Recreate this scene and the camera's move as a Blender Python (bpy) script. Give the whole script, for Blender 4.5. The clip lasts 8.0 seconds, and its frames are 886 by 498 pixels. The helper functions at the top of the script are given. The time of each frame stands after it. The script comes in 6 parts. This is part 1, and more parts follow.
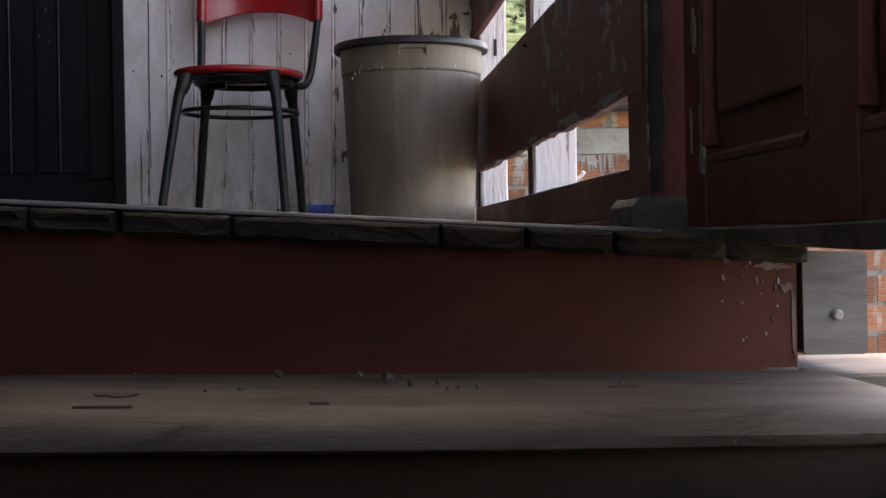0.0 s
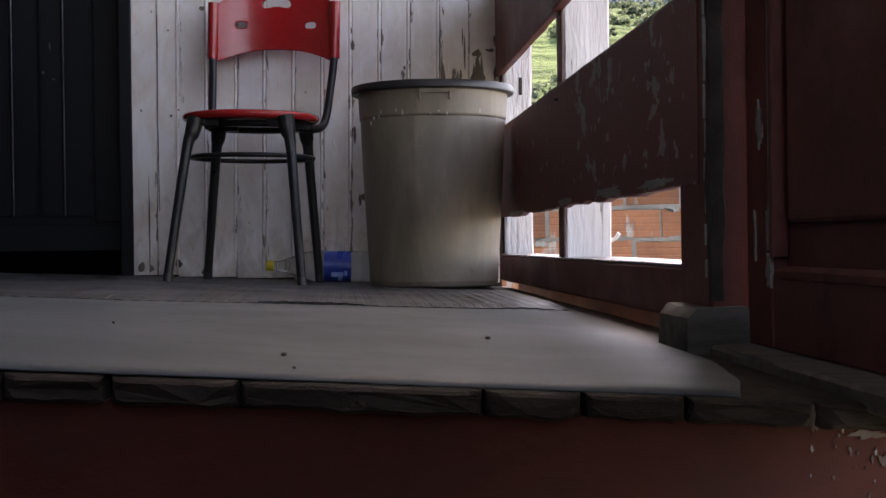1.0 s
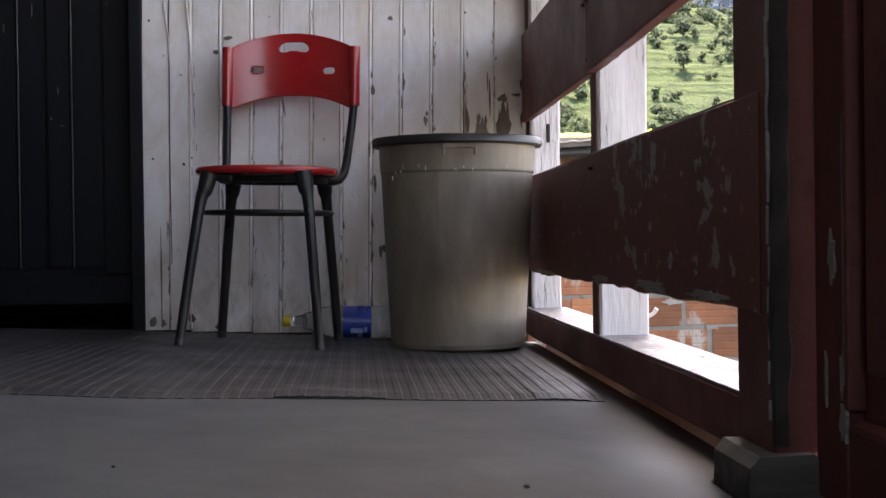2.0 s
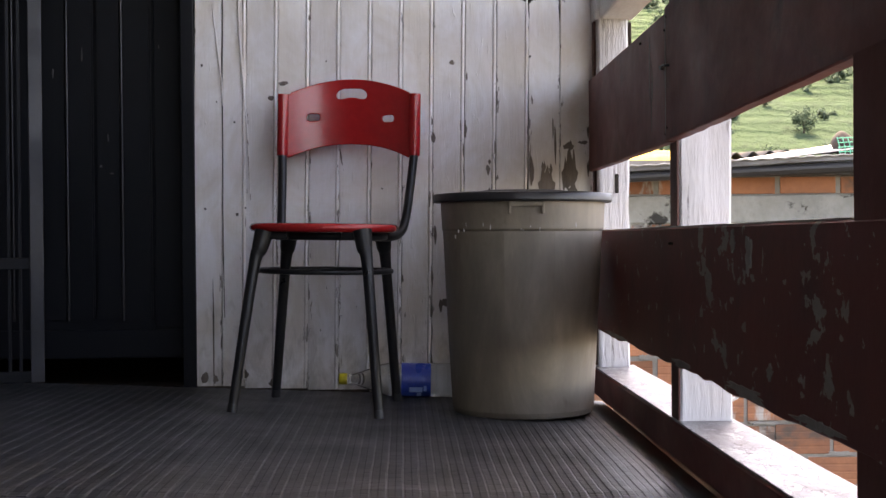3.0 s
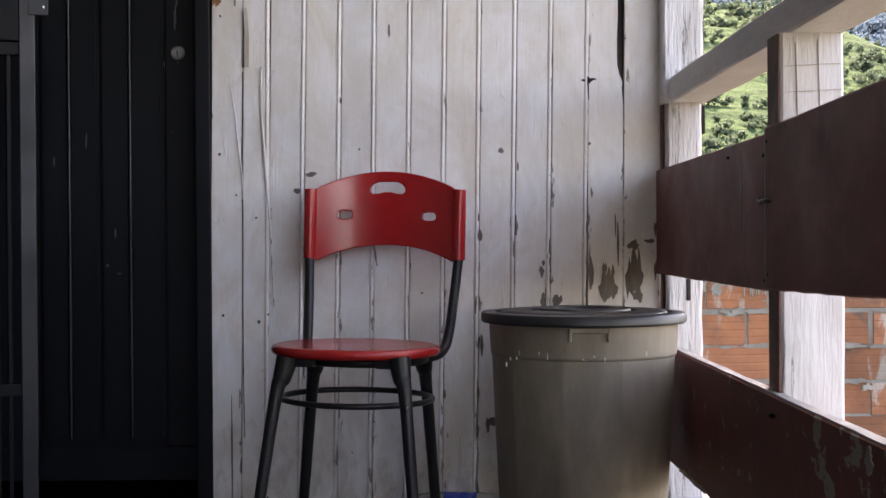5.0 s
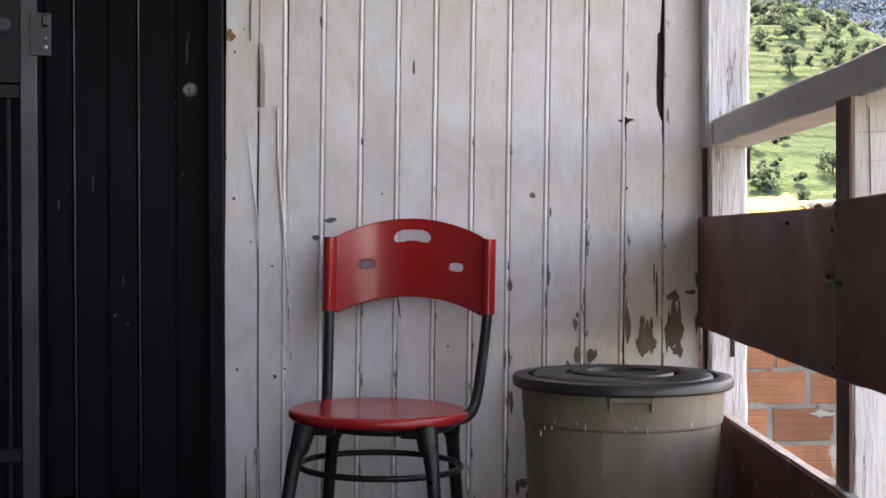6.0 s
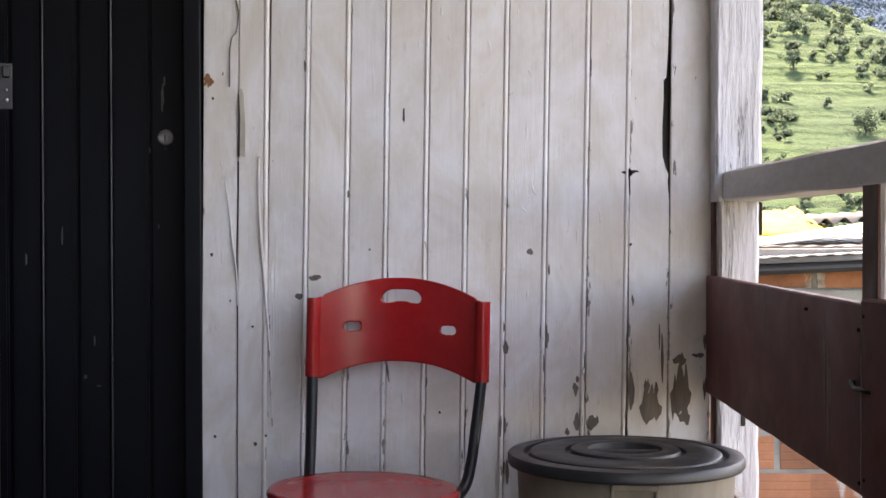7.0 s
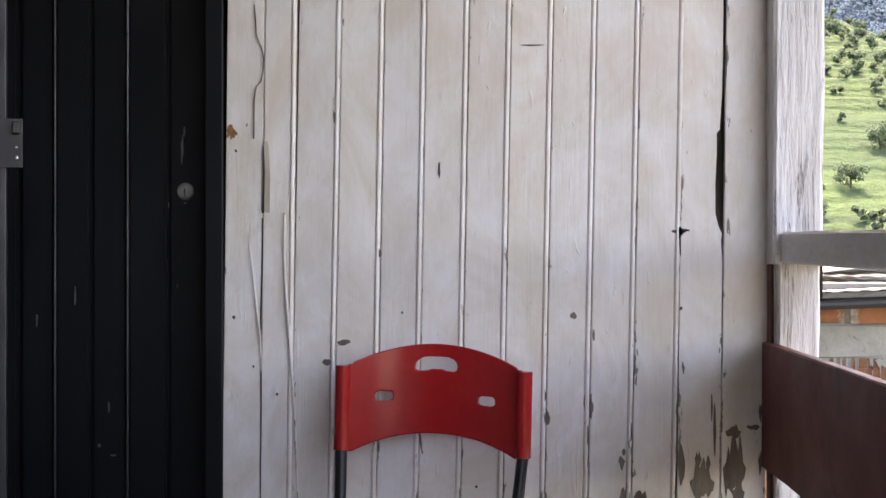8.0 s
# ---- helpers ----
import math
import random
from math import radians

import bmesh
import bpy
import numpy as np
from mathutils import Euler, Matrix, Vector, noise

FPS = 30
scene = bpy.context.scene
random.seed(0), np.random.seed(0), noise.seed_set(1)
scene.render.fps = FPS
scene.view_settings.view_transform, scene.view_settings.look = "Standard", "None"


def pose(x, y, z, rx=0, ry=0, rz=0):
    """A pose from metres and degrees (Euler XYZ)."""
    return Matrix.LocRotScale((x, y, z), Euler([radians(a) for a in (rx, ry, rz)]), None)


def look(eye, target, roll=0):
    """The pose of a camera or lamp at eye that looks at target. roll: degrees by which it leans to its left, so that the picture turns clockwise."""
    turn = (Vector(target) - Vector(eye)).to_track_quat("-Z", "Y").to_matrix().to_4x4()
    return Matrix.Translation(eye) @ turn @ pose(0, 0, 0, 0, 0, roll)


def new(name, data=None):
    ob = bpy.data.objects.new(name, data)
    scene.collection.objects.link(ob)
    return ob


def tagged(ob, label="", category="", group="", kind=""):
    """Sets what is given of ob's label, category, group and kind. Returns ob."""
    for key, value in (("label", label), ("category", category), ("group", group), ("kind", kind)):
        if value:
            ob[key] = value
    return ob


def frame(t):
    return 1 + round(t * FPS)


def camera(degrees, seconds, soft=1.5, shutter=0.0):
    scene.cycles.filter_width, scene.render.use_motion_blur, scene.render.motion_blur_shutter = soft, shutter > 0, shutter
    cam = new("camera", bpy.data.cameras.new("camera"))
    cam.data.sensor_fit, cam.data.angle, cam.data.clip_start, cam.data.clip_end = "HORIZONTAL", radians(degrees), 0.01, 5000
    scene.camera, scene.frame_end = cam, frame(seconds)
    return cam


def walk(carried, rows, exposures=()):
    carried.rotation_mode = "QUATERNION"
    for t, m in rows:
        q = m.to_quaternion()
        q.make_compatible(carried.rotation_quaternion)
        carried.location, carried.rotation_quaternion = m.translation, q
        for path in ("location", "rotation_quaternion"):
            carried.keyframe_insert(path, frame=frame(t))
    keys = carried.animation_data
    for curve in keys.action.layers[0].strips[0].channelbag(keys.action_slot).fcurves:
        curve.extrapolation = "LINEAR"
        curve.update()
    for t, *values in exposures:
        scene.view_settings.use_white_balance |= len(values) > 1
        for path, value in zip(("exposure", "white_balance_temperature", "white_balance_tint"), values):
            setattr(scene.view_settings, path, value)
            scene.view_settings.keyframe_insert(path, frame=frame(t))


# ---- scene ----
cam = camera(36.0, 8.0)
PATH = [
    (0, (0.608, -4.287, -0.047), (0.78, -2.294, -0.057), -1.0),
    (0.5, (0.603, -4.173, 0.032), (0.764, -2.18, 0.022), -0.9),
    (1, (0.601, -4.087, 0.101), (0.754, -2.092, 0.089), -0.8),
    (1.5, (0.606, -3.997, 0.188), (0.752, -2.002, 0.173), -0.8),
    (3, (0.565, -3.75, 0.418), (0.624, -1.751, 0.399), -0.5),
    (3.5, (0.562, -3.653, 0.507), (0.588, -1.654, 0.489), -0.4),
    (4, (0.552, -3.561, 0.556), (0.574, -1.561, 0.54), -0.4),
    (4.5, (0.563, -3.438, 0.615), (0.579, -1.439, 0.604), -0.4),
    (6, (0.521, -3.121, 0.804), (0.507, -1.121, 0.784), -0.2),
    (6.5, (0.528, -3.034, 0.87), (0.51, -1.034, 0.848), -0.1),
    (7, (0.544, -2.927, 0.942), (0.526, -0.927, 0.914), -0.1),
    (7.5, (0.529, -2.835, 1.025), (0.516, -0.835, 0.997), -0.0),
    (8, (0.49, -2.743, 1.042), (0.455, -0.743, 1.032), 0.1),
]
walk(cam, [(t, look(eye, target, roll)) for t, eye, target, roll in PATH],
     exposures=[(0, 3.42, 9900, 23), (3, 3.52, 9900, 22.5), (8, 3.65, 9800, 21.5)])

# ---- world, sun, exposure ----
world = bpy.data.worlds.new("sky")
scene.world = world
world.use_nodes = True
wt = world.node_tree
sky = wt.nodes.new("ShaderNodeTexSky")
sky.sky_type = "NISHITA"
sky.sun_disc = False
sky.sun_elevation = radians(62)
sky.sun_rotation = radians(5)
sky.air_density, sky.dust_density, sky.altitude = 0.8, 4.0, 1200
wt.links.new(sky.outputs[0], wt.nodes["Background"].inputs[0])
wt.nodes["Background"].inputs[1].default_value = 0.15
sun = new("sun", bpy.data.lights.new("sun", "SUN"))
sun.data.energy, sun.data.angle, sun.data.color = 2.1, radians(3), (1.0, 0.975, 0.94)
SUN_EL, SUN_AZ = radians(62), radians(5)
sun_dir = Vector((math.sin(SUN_AZ) * math.cos(SUN_EL), math.cos(SUN_AZ) * math.cos(SUN_EL), math.sin(SUN_EL)))
sun.matrix_world = look(sun_dir * 20, (0, 0, 0))


# ---- materials ----
def nodes_of(name):
    m = bpy.data.materials.new(name)
    m.use_nodes = True
    return m, m.node_tree, m.node_tree.nodes["Principled BSDF"]


def noise_node(nt, vec, scale, detail=6.0, rough=0.6, dist=0.0):
    n = nt.nodes.new("ShaderNodeTexNoise")
    n.inputs["Scale"].default_value, n.inputs["Detail"].default_value = scale, detail
    n.inputs["Roughness"].default_value, n.inputs["Distortion"].default_value = rough, dist
    nt.links.new(vec, n.inputs["Vector"])
    return n.outputs["Fac"]


def stretched(nt, vec, s, offset=(0, 0, 0)):
    m = nt.nodes.new("ShaderNodeMapping")
    m.inputs["Scale"].default_value = s
    m.inputs["Location"].default_value = offset
    nt.links.new(vec, m.inputs["Vector"])
    return m.outputs[0]


def ramp(nt, fac, a, b, ca=(0, 0, 0, 1), cb=(1, 1, 1, 1)):
    r = nt.nodes.new("ShaderNodeValToRGB")
    r.color_ramp.elements[0].position, r.color_ramp.elements[1].position = a, b
    r.color_ramp.elements[0].color, r.color_ramp.elements[1].color = ca, cb
    nt.links.new(fac, r.inputs[0])
    return r.outputs[0]


def mixc(nt, fac, a, b, mode="MIX"):
    m = nt.nodes.new("ShaderNodeMix")
    m.data_type, m.blend_type = "RGBA", mode
    for sock, v in ((m.inputs["Factor"], fac), (m.inputs[6], a), (m.inputs[7], b)):
        if isinstance(v, (int, float)):
            sock.default_value = v
        elif isinstance(v, tuple):
            sock.default_value = (*v[:3], 1)
        else:
            nt.links.new(v, sock)
    return m.outputs[2]


def maths(nt, op, a, b=0.0, clamp=False):
    m = nt.nodes.new("ShaderNodeMath")
    m.operation, m.use_clamp = op, clamp
    for sock, v in zip(m.inputs, (a, b)):
        if isinstance(v, (int, float)):
            sock.default_value = v
        else:
            nt.links.new(v, sock)
    return m.outputs[0]


def span(nt, v, a, b, c, d):
    m = nt.nodes.new("ShaderNodeMapRange")
    for i, x in enumerate((a, b, c, d)):
        m.inputs[i + 1].default_value = x
    nt.links.new(v, m.inputs[0])
    return m.outputs[0]


def surface(name, c1, c2, scale=5.0, stretch=(1, 1, 1), rough=0.6, rvar=0.15, bump=0.25, bscale=60.0, bdist=0.002,
            metal=0.0, spots=(), grime=None, per_piece=0.0, spec=0.5):
    """A worn surface: two colours in large soft patches, fine grain, chips or stains of other colours, relief."""
    m, nt, p = nodes_of(name)
    pos = nt.nodes.new("ShaderNodeNewGeometry").outputs["Position"]
    vec = stretched(nt, pos, stretch)
    big = noise_node(nt, vec, scale, 5, 0.6, 0.3)
    col = mixc(nt, ramp(nt, big, 0.35, 0.68), c1, c2)
    fine = noise_node(nt, vec, scale * 9, 6, 0.7)
    col = mixc(nt, 0.35, col, ramp(nt, fine, 0.25, 0.75, (0.62, 0.62, 0.62, 1), (1.25, 1.25, 1.25, 1)), "MULTIPLY")
    if grime:
        gcol, gscale, glo, ghi = grime
        col = mixc(nt, ramp(nt, noise_node(nt, vec, gscale, 8, 0.65, 0.6), glo, ghi), col, gcol)
    height = noise_node(nt, vec, bscale, 6, 0.65)
    for i, (scol, sscale, thr, sstr, soft) in enumerate(spots):
        mask = ramp(nt, noise_node(nt, stretched(nt, pos, sstr, (3.1 * i, 1.7, 0.4)), sscale, 7, 0.62, 0.4), thr, thr + soft)
        col = mixc(nt, mask, col, scol)
        height = maths(nt, "SUBTRACT", height, maths(nt, "MULTIPLY", mask, 0.5))
    if per_piece:
        rnd = nt.nodes.new("ShaderNodeObjectInfo").outputs["Random"]
        col = mixc(nt, 1.0, col, ramp(nt, rnd, 0, 1, (1 - per_piece,) * 3 + (1,), (1 + per_piece,) * 3 + (1,)), "MULTIPLY")
    nt.links.new(col, p.inputs["Base Color"])
    nt.links.new(span(nt, big, 0.3, 0.7, rough - rvar, rough + rvar), p.inputs["Roughness"])
    p.inputs["Metallic"].default_value = metal
    p.inputs["Specular IOR Level"].default_value = spec
    b = nt.nodes.new("ShaderNodeBump")
    b.inputs["Strength"].default_value, b.inputs["Distance"].default_value = bump, bdist
    nt.links.new(height, b.inputs["Height"])
    nt.links.new(b.outputs[0], p.inputs["Normal"])
    return m


def wall_paint():
    """White-painted boards: yellowed stains, lifted grain, paint flaked to grey wood low down near the corner post."""
    m, nt, p = nodes_of("white_board_paint")
    pos = nt.nodes.new("ShaderNodeNewGeometry").outputs["Position"]
    sep = nt.nodes.new("ShaderNodeSeparateXYZ")
    nt.links.new(pos, sep.inputs[0])
    x, z = sep.outputs[0], sep.outputs[2]
    rnd = nt.nodes.new("ShaderNodeObjectInfo").outputs["Random"]
    shift = nt.nodes.new("ShaderNodeVectorMath")
    shift.operation = "ADD"
    comb = nt.nodes.new("ShaderNodeCombineXYZ")
    nt.links.new(maths(nt, "MULTIPLY", rnd, 7.0), comb.inputs[2])
    nt.links.new(pos, shift.inputs[0])
    nt.links.new(comb.outputs[0], shift.inputs[1])
    uv = nt.nodes.new("ShaderNodeUVMap")
    uv.uv_map = "across"
    usep = nt.nodes.new("ShaderNodeSeparateXYZ")
    nt.links.new(uv.outputs[0], usep.inputs[0])
    edge = span(nt, maths(nt, "ABSOLUTE", maths(nt, "SUBTRACT", usep.outputs[0], 0.5)), 0.30, 0.5, 0.0, 1.0)
    grain = stretched(nt, shift.outputs[0], (14, 14, 1.2))
    col = mixc(nt, ramp(nt, noise_node(nt, stretched(nt, shift.outputs[0], (4, 4, 2.4)), 1.5, 7, 0.65, 0.8), 0.40, 0.62), (0.700, 0.680, 0.675), (0.610, 0.555, 0.500))
    col = mixc(nt, maths(nt, "MULTIPLY", ramp(nt, noise_node(nt, stretched(nt, pos, (1.6, 1.6, 0.8)), 3.4, 8, 0.7, 1.0), 0.47, 0.76), 0.8), col, (0.53, 0.475, 0.41))
    col = mixc(nt, 0.08, col, ramp(nt, noise_node(nt, grain, 9, 6, 0.7), 0.25, 0.75, (0.78, 0.77, 0.76, 1), (1.12, 1.12, 1.12, 1)), "MULTIPLY")
    col = mixc(nt, 1.0, col, ramp(nt, rnd, 0, 1, (0.93, 0.93, 0.94, 1), (1.04, 1.03, 1.02, 1)), "MULTIPLY")
    # dirt splashed up from the floor
    low = maths(nt, "ADD", span(nt, z, 0.0, 0.3, 0.16, -0.1), noise_node(nt, stretched(nt, pos, (9, 9, 4)), 3.0, 7, 0.65, 0.5))
    col = mixc(nt, maths(nt, "MULTIPLY", ramp(nt, low, 0.52, 0.78), 0.6), col, (0.26, 0.22, 0.18))
    # flaked paint
    place = maths(nt, "ADD", span(nt, x, 0.35, 1.05, -0.14, 0.022), span(nt, z, 0.35, 0.95, 0.03, -0.09))
    flake = maths(nt, "ADD", noise_node(nt, stretched(nt, pos, (13, 13, 3.2)), 2.0, 8, 0.62, 0.7), place)
    fmask = ramp(nt, flake, 0.655, 0.672)
    chips = ramp(nt, noise_node(nt, stretched(nt, shift.outputs[0], (26, 26, 12)), 2.2, 4, 0.5, 0.2), 0.74, 0.755)
    fmask = maths(nt, "MAXIMUM", fmask, chips)
    # chips along the joints, more of them towards the corner post
    rim = maths(nt, "ADD", noise_node(nt, stretched(nt, shift.outputs[0], (34, 34, 7)), 2.0, 7, 0.65, 0.3), maths(nt, "MULTIPLY", edge, span(nt, x, 0.0, 1.0, 0.13, 0.20)))
    fmask = maths(nt, "MAXIMUM", fmask, ramp(nt, maths(nt, "ADD", rim, span(nt, z, 0.2, 1.2, 0.015, -0.065)), 0.695, 0.712))
    wood = mixc(nt, noise_node(nt, grain, 12, 6, 0.7), (0.085, 0.073, 0.062), (0.27, 0.24, 0.21))
    col = mixc(nt, fmask, col, wood)
    nt.links.new(col, p.inputs["Base Color"])
    p.inputs["Roughness"].default_value = 0.62
    p.inputs["Specular IOR Level"].default_value = 0.35
    h = maths(nt, "SUBTRACT", noise_node(nt, grain, 5, 7, 0.7), maths(nt, "MULTIPLY", fmask, 0.9))
    fleck = ramp(nt, noise_node(nt, stretched(nt, shift.outputs[0], (60, 60, 15)), 1.3, 4, 0.55, 0.5), 0.66, 0.71)
    h = maths(nt, "ADD", maths(nt, "MULTIPLY", h, 0.7), maths(nt, "MULTIPLY", fleck, 0.55))
    # runs of thick paint and hairline cracks along the boards
    run = noise_node(nt, stretched(nt, shift.outputs[0], (30, 30, 1.6), (5, 2, 1)), 1.0, 3, 0.5, 0.25)
    hair = ramp(nt, maths(nt, "ABSOLUTE", maths(nt, "SUBTRACT", run, 0.5)), 0.0, 0.018, (1, 1, 1, 1), (0, 0, 0, 1))
    hair = maths(nt, "MULTIPLY", hair, ramp(nt, noise_node(nt, stretched(nt, shift.outputs[0], (9, 9, 3), (1, 4, 2)), 1.0, 4), 0.58, 0.68))
    h = maths(nt, "ADD", h, maths(nt, "MULTIPLY", hair, 0.35))
    b = nt.nodes.new("ShaderNodeBump")
    b.inputs["Strength"].default_value, b.inputs["Distance"].default_value = 0.55, 0.0035
    nt.links.new(h, b.inputs["Height"])
    nt.links.new(b.outputs[0], p.inputs["Normal"])
    return m


M_WALL = wall_paint()
M_GROOVE = surface("groove_dark", (0.05, 0.04, 0.035), (0.02, 0.018, 0.016), 8, rough=0.9)
M_RED = surface("oxblood_paint", (0.185, 0.042, 0.034), (0.138, 0.033, 0.027), 4, (1, 1, 1.4), 0.55, 0.12, 0.35, 40, spec=0.3,
                spots=(((0.060, 0.016, 0.013), 7.0, 0.60, (1, 1, 0.7), 0.15), ((0.17, 0.12, 0.105), 60.0, 0.76, (1, 1, 0.3), 0.02)), grime=((0.105, 0.031, 0.026), 5, 0.45, 0.75))


def flaked_red():
    """The lower rail board: oxblood paint flaked in lacy patches down to grey wood."""
    m, nt, p = nodes_of("flaked_oxblood_paint")
    pos = nt.nodes.new("ShaderNodeNewGeometry").outputs["Position"]
    sep = nt.nodes.new("ShaderNodeSeparateXYZ")
    nt.links.new(pos, sep.inputs[0])
    y, z = sep.outputs[1], sep.outputs[2]
    col = mixc(nt, ramp(nt, noise_node(nt, pos, 4, 6, 0.6, 0.3), 0.35, 0.68), (0.172, 0.039, 0.032), (0.128, 0.031, 0.026))
    col = mixc(nt, ramp(nt, noise_node(nt, pos, 8, 6, 0.65, 0.4), 0.52, 0.75), col, (0.088, 0.026, 0.022))
    place = None
    for yc, zc, sy, sz, slant in ((-1.47, 0.345, 0.055, 0.11, 0.45), (-1.55, 0.255, 0.09, 0.07, 0.9), (-2.12, 0.33, 0.07, 0.13, 0.2), (-1.70, 0.385, 0.13, 0.035, 0.0)):
        dz = maths(nt, "SUBTRACT", z, zc)
        u = maths(nt, "DIVIDE", maths(nt, "SUBTRACT", maths(nt, "SUBTRACT", y, yc), maths(nt, "MULTIPLY", dz, slant)), sy)
        v = maths(nt, "DIVIDE", dz, sz)
        d = maths(nt, "SQRT", maths(nt, "ADD", maths(nt, "MULTIPLY", u, u), maths(nt, "MULTIPLY", v, v)))
        near = span(nt, d, 0.3, 1.5, 0.115, 0.0)
        place = near if place is None else maths(nt, "MAXIMUM", place, near)
    lace = noise_node(nt, stretched(nt, pos, (1, 17, 24)), 1.0, 7, 0.6, 0.3)
    mask = ramp(nt, maths(nt, "ADD", lace, place), 0.632, 0.642)
    strewn = ramp(nt, noise_node(nt, stretched(nt, pos, (1, 42, 52), (0, 2, 5)), 1.0, 4, 0.5, 0.2), 0.73, 0.74)
    mask = maths(nt, "MAXIMUM", mask, strewn)
    wood = mixc(nt, noise_node(nt, stretched(nt, pos, (60, 20, 60)), 2.0, 6, 0.7), (0.20, 0.185, 0.165), (0.36, 0.345, 0.315))
    col = mixc(nt, mask, col, wood)
    nt.links.new(col, p.inputs["Base Color"])
    nt.links.new(span(nt, mask, 0, 1, 0.55, 0.85), p.inputs["Roughness"])
    p.inputs["Specular IOR Level"].default_value = 0.3
    b = nt.nodes.new("ShaderNodeBump")
    b.inputs["Strength"].default_value, b.inputs["Distance"].default_value = 0.5, 0.003
    nt.links.new(maths(nt, "SUBTRACT", maths(nt, "MULTIPLY", noise_node(nt, pos, 40, 6, 0.65), 0.5), mask), b.inputs["Height"])
    nt.links.new(b.outputs[0], p.inputs["Normal"])
    return m


M_RED_FLAKED = flaked_red()
M_RISER = surface("riser_paint", (0.086, 0.0180, 0.0115), (0.058, 0.0135, 0.0095), 3, (1, 1, 2), 0.65, 0.1, 0.3, 50, spec=0.2,
                  grime=((0.04, 0.015, 0.012), 6, 0.5, 0.8))
M_RED_BROWN = surface("brown_red_edge", (0.12, 0.035, 0.025), (0.06, 0.02, 0.015), 6, (2, 2, 1), 0.6)
M_CHIP = surface("bare_grey_wood_patch", (0.31, 0.30, 0.28), (0.22, 0.21, 0.195), 18, (1, 1, 1), 0.8, 0.1, 0.4, 90)
M_BLOCK = surface("old_block_wood", (0.12, 0.108, 0.095), (0.06, 0.053, 0.046), 7, (1, 5, 5), 0.8, 0.1, 0.6, 30)
M_SLIVER = surface("split_wood", (0.46, 0.41, 0.35), (0.34, 0.29, 0.24), 25, (3, 3, 0.5), 0.85, 0.08, 0.5, 60)
M_SCRATCH = surface("faint_scratch", (0.085, 0.083, 0.08), (0.06, 0.06, 0.06), 30, rough=0.7)
M_SCUFF = surface("scuffed_riser_paint", (0.125, 0.098, 0.082), (0.085, 0.055, 0.045), 25, rough=0.85, bump=0.4)
M_BARE = surface("bare_wall_wood", (0.085, 0.068, 0.058), (0.175, 0.146, 0.126), 20, (2, 2, 0.4), 0.85, 0.08, 0.5, 60)
def post_paint():
    """Thick white paint over deeply furrowed wood, cracked along the grain."""
    m, nt, p = nodes_of("cracked_white_paint")
    pos = nt.nodes.new("ShaderNodeNewGeometry").outputs["Position"]
    sep = nt.nodes.new("ShaderNodeSeparateXYZ")
    nt.links.new(pos, sep.inputs[0])
    deep = span(nt, sep.outputs[1], -0.6, -0.2, 0.25, 1.0)
    col = mixc(nt, ramp(nt, noise_node(nt, stretched(nt, pos, (4, 4, 1.2)), 3.0, 7, 0.65, 0.6), 0.35, 0.7), (0.66, 0.65, 0.66), (0.50, 0.48, 0.475))
    furrow = noise_node(nt, stretched(nt, pos, (85, 85, 9)), 1.0, 5, 0.65, 0.35)
    col = mixc(nt, maths(nt, "MULTIPLY", ramp(nt, furrow, 0.30, 0.42, (1, 1, 1, 1), (0, 0, 0, 1)), maths(nt, "MULTIPLY", deep, 0.55)), col, (0.22, 0.20, 0.19))
    crack = noise_node(nt, stretched(nt, pos, (38, 38, 2.2), (3, 1, 7)), 1.0, 7, 0.6, 0.35)
    line = ramp(nt, maths(nt, "ABSOLUTE", maths(nt, "SUBTRACT", crack, 0.5)), 0.004, 0.014, (1, 1, 1, 1), (0, 0, 0, 1))
    line = maths(nt, "MULTIPLY", line, ramp(nt, noise_node(nt, stretched(nt, pos, (12, 12, 3)), 1.0, 4), 0.50, 0.60))
    col = mixc(nt, maths(nt, "MULTIPLY", line, 0.8), col, (0.13, 0.11, 0.10))
    chip = ramp(nt, noise_node(nt, stretched(nt, pos, (40, 40, 16), (1, 8, 2)), 1.0, 6, 0.6, 0.4), 0.715, 0.735)
    col = mixc(nt, chip, col, (0.19, 0.17, 0.155))
    nt.links.new(col, p.inputs["Base Color"])
    p.inputs["Roughness"].default_value = 0.6
    h = maths(nt, "MULTIPLY", ramp(nt, furrow, 0.28, 0.62), deep)
    h = maths(nt, "SUBTRACT", maths(nt, "ADD", h, maths(nt, "MULTIPLY", noise_node(nt, stretched(nt, pos, (160, 160, 30)), 1.0, 5, 0.7), 0.25)), maths(nt, "MULTIPLY", maths(nt, "MAXIMUM", line, chip), 0.5))
    b = nt.nodes.new("ShaderNodeBump")
    b.inputs["Strength"].default_value, b.inputs["Distance"].default_value = 0.8, 0.0045
    nt.links.new(h, b.inputs["Height"])
    nt.links.new(b.outputs[0], p.inputs["Normal"])
    return m


